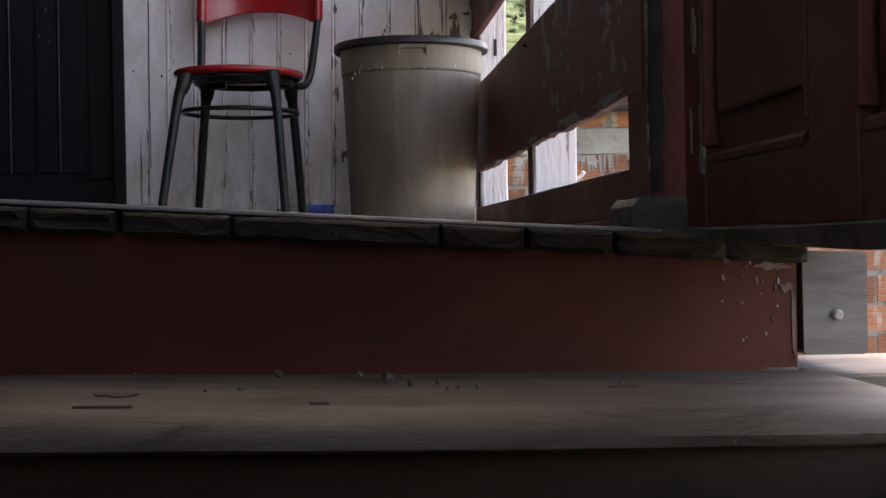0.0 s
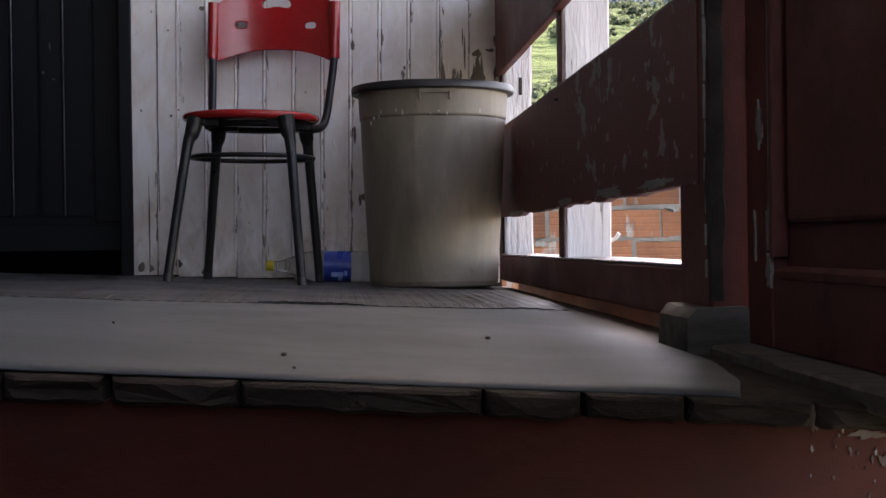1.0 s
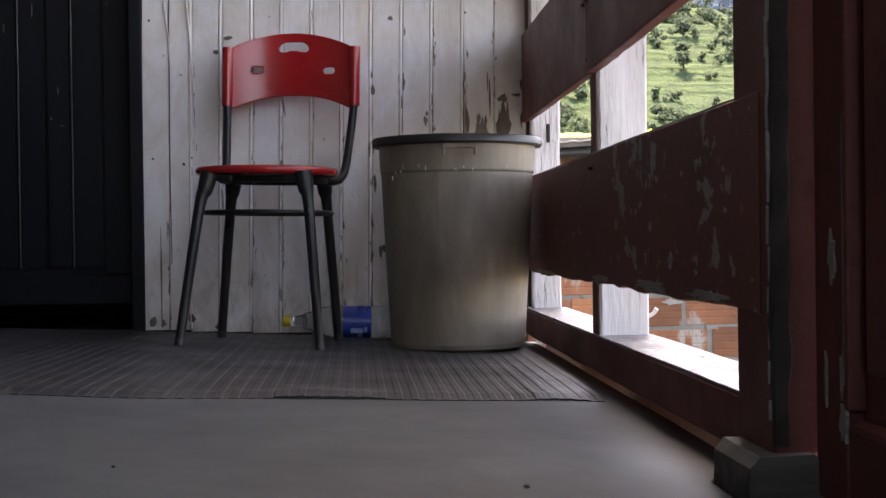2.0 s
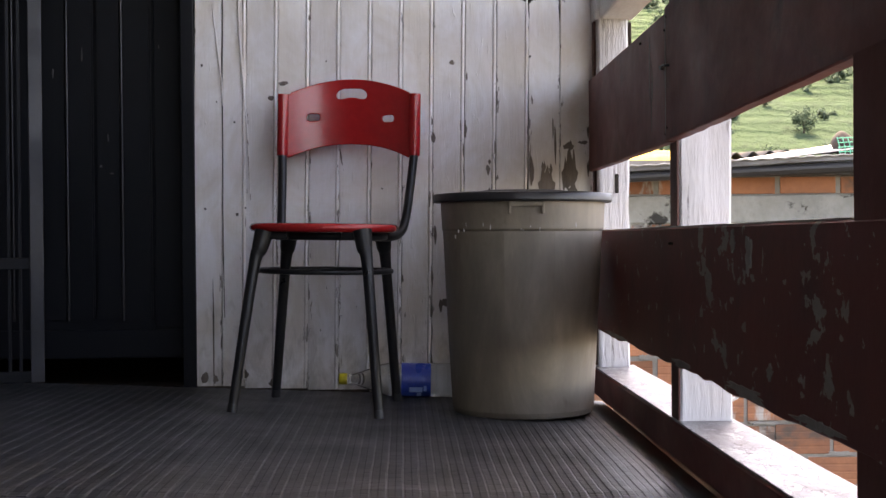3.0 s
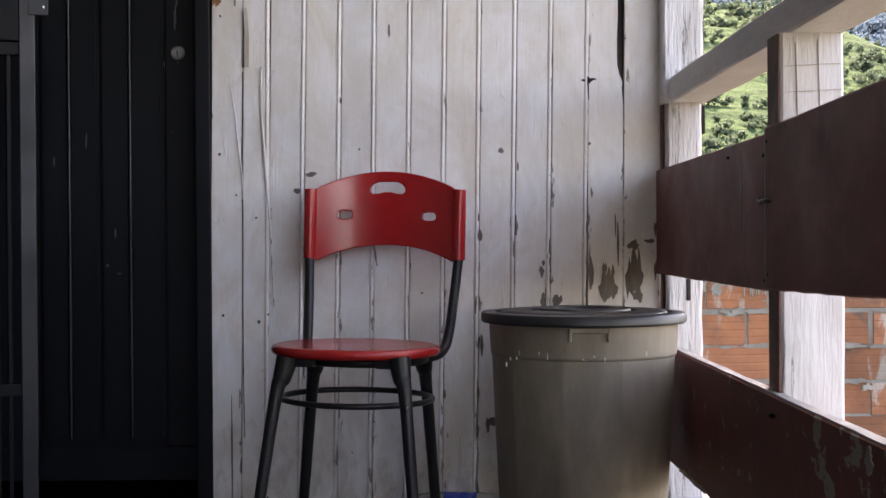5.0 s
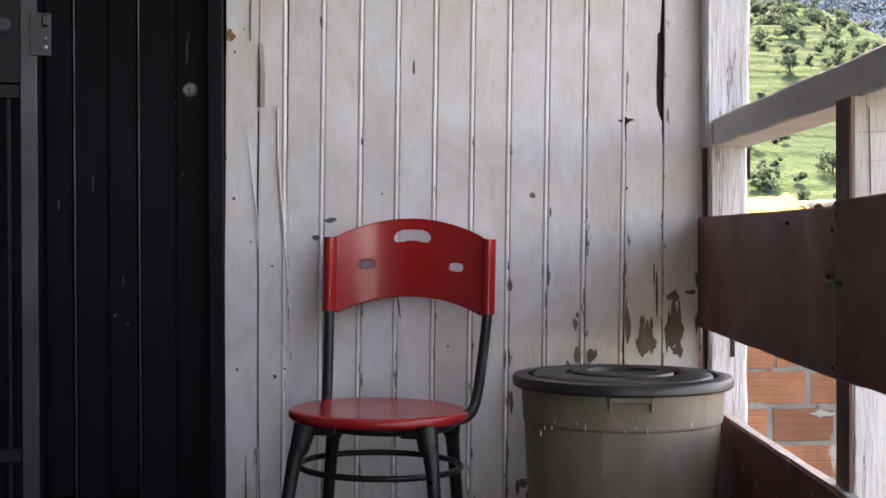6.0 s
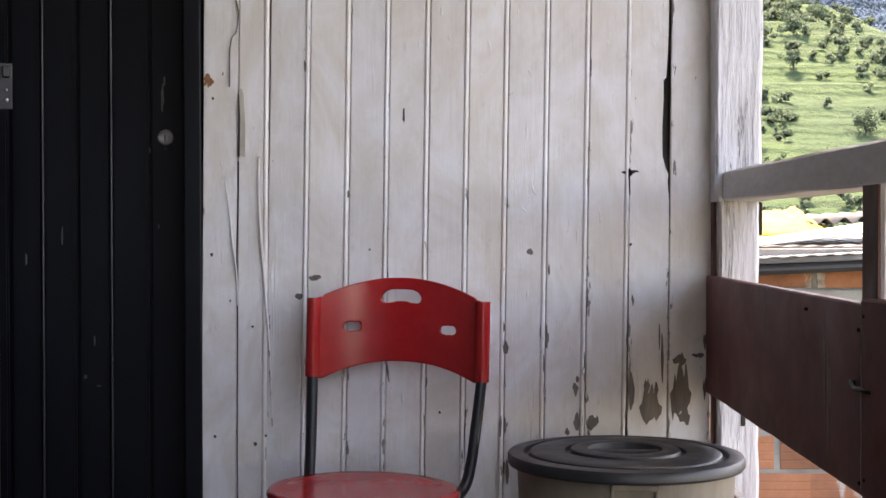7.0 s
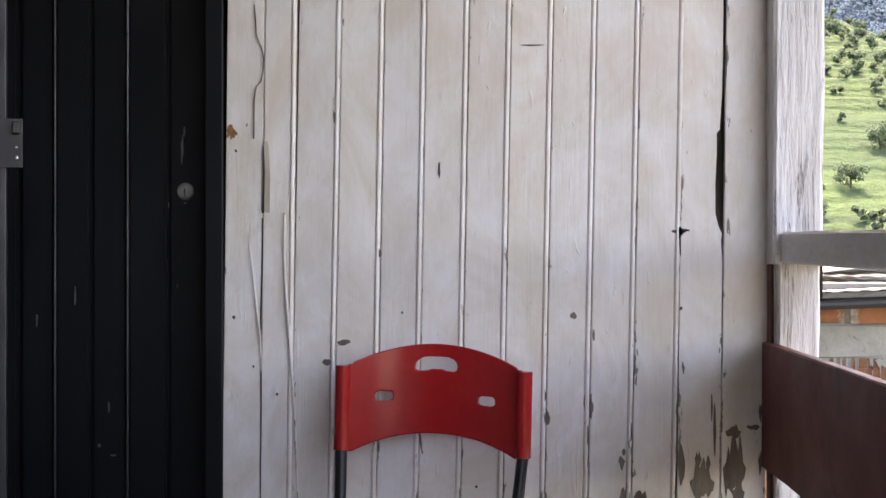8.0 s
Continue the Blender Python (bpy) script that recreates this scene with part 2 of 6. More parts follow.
M_POST = post_paint()
M_RAIL = surface("greyed_white_paint", (0.64, 0.64, 0.65), (0.55, 0.55, 0.56), 4, (3, 0.8, 3), 0.6, 0.1, 0.5, 30,
                 spots=(((0.15, 0.13, 0.12), 8, 0.70, (3, 1, 3), 0.04),))
M_SILL = surface("worn_sill_paint", (0.165, 0.160, 0.160), (0.100, 0.094, 0.094), 6, (3, 1, 3), 0.38, 0.12, 0.7, 45, spec=0.45,
                 spots=(((0.31, 0.305, 0.30), 20, 0.545, (1.6, 1, 1), 0.04), ((0.09, 0.080, 0.078), 34, 0.60, (1.4, 1, 1), 0.04)))
M_GREYWOOD = surface("weathered_grey_wood", (0.13, 0.125, 0.12), (0.07, 0.066, 0.062), 5, (1, 6, 6), 0.8, 0.1, 0.6, 22)
M_TREAD = surface("worn_tread_wood", (0.122, 0.102, 0.080), (0.070, 0.057, 0.045), 3, (1.2, 5, 5), 0.66, 0.1, 0.6, 30, 0.003, spec=0.3,
                  spots=(((0.055, 0.043, 0.034), 3.5, 0.56, (1.6, 5, 5), 0.08), ((0.045, 0.036, 0.029), 14, 0.68, (1, 2.2, 2.2), 0.03), ((0.24, 0.21, 0.175), 9, 0.66, (1.2, 4, 4), 0.08)))
M_KNOT = surface("dark_knot_wood", (0.066, 0.054, 0.043), (0.046, 0.038, 0.030), 40, rough=0.8)
M_LOW_RISER = surface("dark_brown_riser_wood", (0.044, 0.027, 0.018), (0.024, 0.016, 0.012), 3, (1, 1, 4), 0.8, 0.08, 0.6, 30, spec=0.2,
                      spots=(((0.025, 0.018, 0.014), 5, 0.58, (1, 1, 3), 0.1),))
M_RED_DIM = surface("old_oxblood_door_paint", (0.158, 0.046, 0.039), (0.118, 0.036, 0.031), 4, (1, 1, 1.2), 0.6, 0.1, 0.5, 40, spec=0.25,
                    spots=(((0.035, 0.013, 0.011), 6.0, 0.58, (1, 1, 0.7), 0.15), ((0.16, 0.11, 0.095), 70.0, 0.74, (1, 1, 0.4), 0.02)))
M_DARKWOOD = surface("dark_old_wood", (0.024, 0.016, 0.012), (0.012, 0.0085, 0.007), 6, (1, 3, 3), 0.85, 0.1, 0.8, 30, spec=0.15,
                     spots=(((0.09, 0.07, 0.055), 7, 0.70, (1, 3, 3), 0.06),))
M_NOSE = surface("broken_plank_ends", (0.034, 0.026, 0.021), (0.015, 0.011, 0.0095), 9, (1, 1.5, 2.5), 0.8, 0.1, 0.9, 35, 0.004, spec=0.25,
                 spots=(((0.014, 0.011, 0.010), 12, 0.58, (1, 1, 2.5), 0.06), ((0.10, 0.082, 0.066), 16, 0.68, (1, 1, 2), 0.04)))
M_LINO = surface("grey_sheet_floor", (0.080, 0.098, 0.105), (0.061, 0.075, 0.081), 2.2, spec=0.35, rough=0.55, rvar=0.1, bump=0.12, bscale=25,
                 grime=((0.075, 0.078, 0.08), 3.5, 0.52, 0.8), spots=(((0.05, 0.045, 0.04), 9, 0.76, (1, 1, 1), 0.03),))
def mat_rubber():
    """Dark rubber pressed in short bricks, rows running towards the wall, dust in the joints, sheen painted on the rib
    tops.
    """
    m, nt, p = nodes_of("dark_rubber_mat")
    pos = nt.nodes.new("ShaderNodeNewGeometry").outputs["Position"]
    sep = nt.nodes.new("ShaderNodeSeparateXYZ")
    nt.links.new(pos, sep.inputs[0])
    comb = nt.nodes.new("ShaderNodeCombineXYZ")
    wob = maths(nt, "MULTIPLY", noise_node(nt, pos, 2.0, 2), 0.012)
    skew = maths(nt, "MULTIPLY", maths(nt, "MULTIPLY", span(nt, sep.outputs[0], -1.2, 0.3, 0.30, 0.0), sep.outputs[1]), -1.0)
    nt.links.new(sep.outputs[1], comb.inputs[0])
    nt.links.new(maths(nt, "ADD", maths(nt, "ADD", sep.outputs[0], wob), skew), comb.inputs[1])
    br = nt.nodes.new("ShaderNodeTexBrick")
    for key, v in (("Scale", 1.0), ("Mortar Size", 0.0030), ("Mortar Smooth", 0.6), ("Brick Width", 0.042), ("Row Height", 0.0285)):
        br.inputs[key].default_value = v
    nt.links.new(comb.outputs[0], br.inputs["Vector"])
    col = mixc(nt, ramp(nt, noise_node(nt, pos, 3, 6, 0.65, 0.5), 0.35, 0.7), (0.020, 0.022, 0.0255), (0.034, 0.0365, 0.041))
    dust = maths(nt, "MULTIPLY", br.outputs["Fac"], ramp(nt, noise_node(nt, pos, 55, 4, 0.6), 0.42, 0.62))
    col = mixc(nt, maths(nt, "MULTIPLY", dust, 0.6), col, (0.11, 0.11, 0.112))
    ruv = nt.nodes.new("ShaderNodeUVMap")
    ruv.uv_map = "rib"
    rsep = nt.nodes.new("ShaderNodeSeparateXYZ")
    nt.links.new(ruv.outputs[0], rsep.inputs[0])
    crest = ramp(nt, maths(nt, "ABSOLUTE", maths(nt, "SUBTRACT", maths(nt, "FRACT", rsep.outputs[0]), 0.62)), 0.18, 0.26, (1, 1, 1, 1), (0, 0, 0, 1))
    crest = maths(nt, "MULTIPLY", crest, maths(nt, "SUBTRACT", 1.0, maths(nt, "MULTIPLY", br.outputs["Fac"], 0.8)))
    # worn holds the sheen of the rib tops, put into colour as paler grey
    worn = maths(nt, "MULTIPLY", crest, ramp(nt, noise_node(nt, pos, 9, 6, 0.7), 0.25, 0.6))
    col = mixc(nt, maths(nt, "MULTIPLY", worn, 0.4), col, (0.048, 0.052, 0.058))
    nt.links.new(col, p.inputs["Base Color"])
    nt.links.new(span(nt, noise_node(nt, pos, 5, 6), 0.3, 0.7, 0.36, 0.56), p.inputs["Roughness"])
    h = maths(nt, "SUBTRACT", maths(nt, "MULTIPLY", noise_node(nt, pos, 45, 3, 0.5, 0.0), 0.10), maths(nt, "MULTIPLY", br.outputs["Fac"], 0.9))
    b = nt.nodes.new("ShaderNodeBump")
    b.inputs["Strength"].default_value, b.inputs["Distance"].default_value = 0.4, 0.002
    nt.links.new(h, b.inputs["Height"])
    nt.links.new(b.outputs[0], p.inputs["Normal"])
    return m


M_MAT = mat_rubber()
M_BLACK = surface("black_door_paint", (0.0034, 0.0042, 0.0062), (0.0054, 0.0064, 0.0088), 4, (1, 1, 0.5), 0.5, 0.08, 0.15, 60, spec=0.19,
                  spots=(((0.10, 0.10, 0.10), 20, 0.83, (1, 1, 0.25), 0.01),))
M_GATE = surface("gate_steel_paint", (0.021, 0.022, 0.028), (0.015, 0.016, 0.020), 6, rough=0.42, bump=0.15, metal=0.2)
M_STEEL = surface("dull_steel", (0.45, 0.44, 0.42), (0.28, 0.27, 0.26), 30, rough=0.38, metal=0.9, bump=0.2)
M_TUBE = surface("black_tube", (0.009, 0.009, 0.010), (0.014, 0.014, 0.016), 12, spec=0.35, rough=0.35, rvar=0.08, bump=0.1,
                 spots=(((0.25, 0.24, 0.23), 40, 0.80, (1, 1, 1), 0.02),))
M_SEAT = surface("red_plastic", (0.42, 0.017, 0.018), (0.36, 0.014, 0.016), 6, rough=0.20, rvar=0.05, bump=0.04, bscale=120)
M_BIN = surface("stained_beige_plastic", (0.262, 0.218, 0.166), (0.190, 0.156, 0.118), 5.0, (1, 1, 0.35), 0.5, 0.1, 0.15, 60,
                grime=((0.140, 0.110, 0.080), 7, 0.40, 0.70), spots=(((0.12, 0.092, 0.066), 9, 0.63, (1, 1, 0.6), 0.10), ((0.48, 0.43, 0.36), 34, 0.75, (1, 1, 0.4), 0.03), ((0.10, 0.08, 0.06), 55, 0.74, (1, 1, 1), 0.02)))
M_LID = surface("dark_lid_plastic", (0.020, 0.020, 0.023), (0.031, 0.031, 0.034), 8, rough=0.45, bump=0.1)
M_LABEL = surface("blue_label", (0.012, 0.075, 0.45), (0.010, 0.05, 0.34), 9, rough=0.35, bump=0.1)
M_PRINT = surface("pale_print", (0.45, 0.6, 0.85), (0.35, 0.5, 0.8), 9, rough=0.4)
M_CAP = surface("yellow_cap", (0.62, 0.50, 0.03), (0.5, 0.40, 0.03), 20, rough=0.4)
M_BRICK = surface("clay_block", (0.300, 0.118, 0.058), (0.195, 0.078, 0.043), 3.5, (1, 1, 1), 0.85, 0.05, 0.4, 40,
                  spots=(((0.30, 0.275, 0.25), 2.2, 0.57, (2.5, 1, 0.8), 0.06), ((0.085, 0.060, 0.048), 2.2, 0.57, (1, 1, 1.4), 0.1)), per_piece=0.35)
M_MORTAR = surface("grey_mortar", (0.245, 0.235, 0.215), (0.160, 0.153, 0.140), 4, rough=0.95, bump=0.7, bscale=18, bdist=0.01)
M_BAND = surface("grey_concrete_band", (0.30, 0.30, 0.28), (0.20, 0.205, 0.19), 3, rough=0.95, bump=0.8, bscale=14, bdist=0.012,
                 spots=(((0.03, 0.03, 0.028), 4.5, 0.60, (1, 1, 1.3), 0.05),))
M_EAVE = surface("dark_gutter_and_roof_shade", (0.018, 0.019, 0.021), (0.03, 0.03, 0.032), 3, rough=0.6)
M_ROOF = surface("zinc_roof", (0.13, 0.127, 0.123), (0.065, 0.062, 0.06), 1.2, rough=0.85, rvar=0.05, bump=0.2, spec=0.1,
                 spots=(((0.20, 0.11, 0.07), 1.5, 0.62, (1, 1, 1), 0.1),))
M_ZINC = surface("pale_zinc", (0.46, 0.45, 0.43), (0.33, 0.315, 0.30), 3, rough=0.6, bump=0.3, bscale=25, spec=0.3,
                 spots=(((0.20, 0.12, 0.08), 9, 0.66, (1, 1, 1), 0.05), ((0.05, 0.045, 0.04), 16, 0.70, (1, 1, 1), 0.03)))
M_FLASH = surface("grey_flashing", (0.17, 0.168, 0.165), (0.10, 0.098, 0.096), 5, (1, 1, 4), rough=0.6, bump=0.3, spec=0.3,
                  spots=(((0.03, 0.028, 0.026), 8, 0.62, (1, 1, 2), 0.05),))
M_TARP = surface("yellow_tarp", (0.56, 0.43, 0.09), (0.46, 0.34, 0.06), 2, spec=0.1, rough=0.8, bump=0.5, bscale=10, bdist=0.02)
M_NET = surface("green_net", (0.06, 0.36, 0.24), (0.04, 0.28, 0.18), 8, rough=0.8)
M_ROCK = surface("brown_stone", (0.035, 0.026, 0.022), (0.018, 0.014, 0.012), 6, rough=0.9, bump=0.6)
M_PEBBLE = surface("grey_crumb", (0.11, 0.098, 0.085), (0.05, 0.044, 0.04), 60, rough=0.9)
def hill_grass():
    """Pasture with cattle terraces along the slope and darker scrub in patches."""
    m, nt, p = nodes_of("hill_grass")
    pos = nt.nodes.new("ShaderNodeNewGeometry").outputs["Position"]
    sep = nt.nodes.new("ShaderNodeSeparateXYZ")
    nt.links.new(pos, sep.inputs[0])
    col = mixc(nt, ramp(nt, noise_node(nt, pos, 0.035, 6, 0.6, 0.6), 0.42, 0.62), (0.050, 0.088, 0.038), (0.035, 0.066, 0.033))
    ph = maths(nt, "ADD", maths(nt, "MULTIPLY", sep.outputs[2], 8.5), maths(nt, "MULTIPLY", noise_node(nt, pos, 0.16, 5, 0.65), 16.0))
    stripe = maths(nt, "SINE", ph)
    col = mixc(nt, maths(nt, "MULTIPLY", span(nt, stripe, 0.0, 1.0, 0.0, 1.0), ramp(nt, noise_node(nt, pos, 0.09, 4), 0.35, 0.75)), col, (0.021, 0.043, 0.024))
    col = mixc(nt, ramp(nt, noise_node(nt, pos, 0.5, 8, 0.75, 0.5), 0.50, 0.66), col, (0.024, 0.044, 0.025))
    col = mixc(nt, 0.5, col, ramp(nt, noise_node(nt, pos, 2.2, 6, 0.7), 0.3, 0.7, (0.6, 0.6, 0.6, 1), (1.3, 1.3, 1.25, 1)), "MULTIPLY")
    nt.links.new(col, p.inputs["Base Color"])
    p.inputs["Roughness"].default_value, p.inputs["Specular IOR Level"].default_value = 0.95, 0.1
    b = nt.nodes.new("ShaderNodeBump")
    b.inputs["Strength"].default_value, b.inputs["Distance"].default_value = 0.9, 0.6
    nt.links.new(maths(nt, "ADD", noise_node(nt, pos, 0.7, 7, 0.7), maths(nt, "MULTIPLY", stripe, -0.12)), b.inputs["Height"])
    nt.links.new(b.outputs[0], p.inputs["Normal"])
    return m


M_GRASS = hill_grass()
M_GROUND = surface("valley_ground", (0.095, 0.095, 0.075), (0.070, 0.072, 0.056), 0.2, rough=0.95, bump=0.4, bscale=3, bdist=0.1, spec=0.1)
M_LEAF = surface("tree_leaf", (0.050, 0.082, 0.058), (0.070, 0.108, 0.070), 0.25, rough=0.8, bump=0.5, bscale=3, bdist=0.2, spec=0.1)
def thin_leaf(m, share):
    """Lets part of the light through the leaves."""
    nt = m.node_tree
    p = nt.nodes["Principled BSDF"]
    out = nt.nodes["Material Output"]
    tr = nt.nodes.new("ShaderNodeBsdfTranslucent")
    for link in p.inputs["Base Color"].links:
        nt.links.new(link.from_socket, tr.inputs["Color"])
    mix = nt.nodes.new("ShaderNodeMixShader")
    mix.inputs[0].default_value = share
    nt.links.new(p.outputs[0], mix.inputs[1])
    nt.links.new(tr.outputs[0], mix.inputs[2])
    nt.links.new(mix.outputs[0], out.inputs[0])
    return m


# Distance haze is mixed into the blue of both base colours.
M_FAR = thin_leaf(surface("far_forest_hazed", (0.070, 0.110, 0.160), (0.080, 0.122, 0.172), 0.02, rough=0.95, bump=0.1, bscale=0.12, bdist=1, spec=0.0), 0.2)
M_FAR_SLOPE_HAZED = surface("far_slope_hazed", (0.070, 0.110, 0.152), (0.078, 0.120, 0.162), 0.02, rough=0.95, bump=0.3, bscale=0.12, bdist=2, spec=0.0)
thin_leaf(M_LEAF, 0.35)
M_TRUNK = surface("bark", (0.08, 0.06, 0.045), (0.05, 0.04, 0.03), 3, rough=0.9)
# Unseen ceiling and side walls: greys picked for how much light they bounce.
M_CEIL = surface("unseen_ceiling_boards", (0.60, 0.57, 0.54), (0.50, 0.48, 0.45), 2, rough=0.8)
M_SIDE = surface("unseen_wall_grey", (0.125, 0.128, 0.128), (0.09, 0.092, 0.092), 2, rough=0.8)


def clear_plastic():
    m, nt, p = nodes_of("clear_bottle_plastic")
    p.inputs["Base Color"].default_value = (0.93, 0.95, 0.96, 1)
    p.inputs["Transmission Weight"].default_value = 1.0
    p.inputs["Roughness"].default_value, p.inputs["IOR"].default_value = 0.06, 1.38
    return m


M_CLEAR = clear_plastic()


# ---- mesh helpers ----
def finish(name, bm, mat, parent=None, smooth=False, label="", crease=40):
    me = bpy.data.meshes.new(name)
    bmesh.ops.recalc_face_normals(bm, faces=bm.faces)
    if smooth:
        for f in bm.faces:
            f.smooth = True
        for e in bm.edges:
            if len(e.link_faces) == 2 and e.calc_face_angle(0) > radians(crease):
                e.smooth = False
    bm.to_mesh(me)
    bm.free()
    me.materials.append(mat)
    ob = new(name, me)
    if parent:
        ob.parent = parent
    return tagged(ob, label)


def part(name, bm, mat, parent, label="", smooth=False, crease=40):
    return finish(name, bm, mat, parent, smooth, label, crease)


def thing(name, label, category, m=None, group="", kind=""):
    ob = new(name)
    ob.empty_display_size = 0.05
    if m:
        ob.matrix_world = m
    return tagged(ob, label, category, group, kind)


def box(bm, x0, x1, y0, y1, z0, z1, bev=0.0):
    r = bmesh.ops.create_cube(bm, size=1, matrix=Matrix.Translation(((x0 + x1) / 2, (y0 + y1) / 2, (z0 + z1) / 2)) @ Matrix.Diagonal((x1 - x0, y1 - y0, z1 - z0, 1)))
    if bev:
        es = list({e for v in r["verts"] for e in v.link_edges})
        bmesh.ops.bevel(bm, geom=es, offset=bev, segments=2, affect="EDGES", profile=0.5)
    return bm


def timber(bm, a, b, wide, deep, n=12, wear=0.0015, seed=0.0, ch=0.004, low_wear=0.0):
    """A worn timber from a to b; wide and deep are the vectors across its faces (half sizes)."""
    a, b, wide, deep = Vector(a), Vector(b), Vector(wide), Vector(deep)
    lw, ld = wide.length, deep.length
    cw, cd = 1 - ch / lw, 1 - ch / ld
    prof = [(-cw, -1), (cw, -1), (1, -cd), (1, cd), (cw, 1), (-cw, 1), (-1, cd), (-1, -cd)]
    rings = []
    for i in range(n + 1):
        t = i / n
        c = a.lerp(b, t)
        ring = []
        for k, (u, v) in enumerate(prof):
            j = noise.noise(Vector((seed * 3.7 + t * n * 0.35, k * 1.9, seed)))
            j2 = noise.noise(Vector((seed * 1.3 + t * n * 0.9, 5.5, (u > 0) * 3.0))) * low_wear * (u < 0)
            ring.append(bm.verts.new(c + wide * u * (1 + (j * wear) / lw) + wide.normalized() * j2 + deep * v * (1 + j * wear / ld)))
        rings.append(ring)
    for r0, r1 in zip(rings, rings[1:]):
        for k in range(8):
            bm.faces.new((r0[k], r0[(k + 1) % 8], r1[(k + 1) % 8], r1[k]))
    bm.faces.new(rings[0])
    bm.faces.new(rings[-1][::-1])
    return bm


def tube(bm, pts, r, seg=12, closed=False, steps=6):
    """A round tube along a smooth curve through the points; r may be one radius or one for each point."""
    pts = [Vector(p) for p in pts]
    n = len(pts)
    rad = r if isinstance(r, (list, tuple)) else [r] * n
    path, rr = [], []
    for i in range(n if closed else n - 1):
        p0 = pts[(i - 1) % n] if closed or i else pts[0]
        p1, p2 = pts[i], pts[(i + 1) % n]
        p3 = pts[(i + 2) % n] if closed or i + 2 < n else pts[-1]
        for s in range(steps):
            t = s / steps
            path.append(0.5 * ((2 * p1) + (p2 - p0) * t + (2 * p0 - 5 * p1 + 4 * p2 - p3) * t * t + (3 * p1 - p0 - 3 * p2 + p3) * t ** 3))
            rr.append(rad[i] * (1 - t) + rad[(i + 1) % n] * t)
    if not closed:
        path.append(pts[-1])
        rr.append(rad[-1])
    rings, m = [], len(path)
    side = None
    for i in range(m):
        d = (path[(i + 1) % m] - path[i - 1]) if closed else (path[min(i + 1, m - 1)] - path[max(i - 1, 0)])
        d.normalize()
        side = d.orthogonal().normalized() if side is None else (side - d * side.dot(d)).normalized()
        up = d.cross(side)
        rings.append([bm.verts.new(path[i] + (side * math.cos(2 * math.pi * k / seg) + up * math.sin(2 * math.pi * k / seg)) * rr[i]) for k in range(seg)])
    pairs = list(zip(rings, rings[1:])) + ([(rings[-1], rings[0])] if closed else [])
    for r0, r1 in pairs:
        for k in range(seg):
            bm.faces.new((r0[k], r0[(k + 1) % seg], r1[(k + 1) % seg], r1[k]))
    if not closed:
        bm.faces.new(rings[0][::-1])
        bm.faces.new(rings[-1])
    return bm


def lathe(bm, prof, seg=48, m=None):
    """A turned body from (radius, height) pairs; m places it."""
    m = m or Matrix()
    rings = []
    for r, z in prof:
        if r < 1e-5:
            rings.append([bm.verts.new(m @ Vector((0, 0, z)))] * seg)
        else:
            rings.append([bm.verts.new(m @ Vector((r * math.cos(2 * math.pi * k / seg), r * math.sin(2 * math.pi * k / seg), z))) for k in range(seg)])
    for r0, r1 in zip(rings, rings[1:]):
        for k in range(seg):
            f = []
            for v in (r0[k], r0[(k + 1) % seg], r1[(k + 1) % seg], r1[k]):
                if v not in f:
                    f.append(v)
            if len(f) > 2:
                bm.faces.new(f)
    return bm


def slab(bm, outline, depth, m=None):
    """An outline (x, z) given a depth along +y; m places it."""
    m = m or Matrix()
    f = [bm.verts.new(m @ Vector((x, 0, z))) for x, z in outline]
    b = [bm.verts.new(m @ Vector((x, depth, z))) for x, z in outline]
    n = len(outline)
    bm.faces.new(f)
    bm.faces.new(b[::-1])
    for i in range(n):
        bm.faces.new((f[i], f[(i + 1) % n], b[(i + 1) % n], b[i]))
    return bm


def blotch(w, h, seed, n=26, rag=0.5):
    """A ragged flake outline, w wide and h high, about its middle."""
    out = []
    n = n if n < 22 else 2 * n
    for i in range(n):
        a = 2 * math.pi * i / n
        k = 1 + rag * noise.noise(Vector((math.cos(a) * 1.7 + seed * 5.1, math.sin(a) * 1.7, seed))) + 0.45 * rag * noise.noise(Vector((math.cos(a) * 5 + seed, math.sin(a) * 5, seed * 2))) + 0.3 * rag * noise.noise(Vector((math.cos(a) * 13, math.sin(a) * 13 + seed, seed)))
        k = max(k, 0.3)
        out.append((math.cos(a) * w / 2 * k, math.sin(a) * h / 2 * k))
    return out


def floor_z(x, y=0.0):
    """The porch floor falls gently towards the rail, a little more at the stair."""
    return 0.002 - 0.040 * x + (y / -2.9) * (0.016 - 0.018 * x)


# ---- the porch shell ----
ROOM_W, STAIR_W, CEIL_Z = -1.45, -0.12, 2.45


def rail_flakes(parent, specs, x, name="bare_patch"):
    """Flakes of bare grey wood on a face that looks towards -x."""
    for y, z, w, h, s in specs:
        m = Matrix.Translation((x(y) if callable(x) else x, y, z)) @ Euler((0, 0, radians(-90))).to_matrix().to_4x4()
        part(name, slab(bmesh.new(), blotch(w, h, s, 30, 0.7), 0.004, m), M_CHIP, parent)


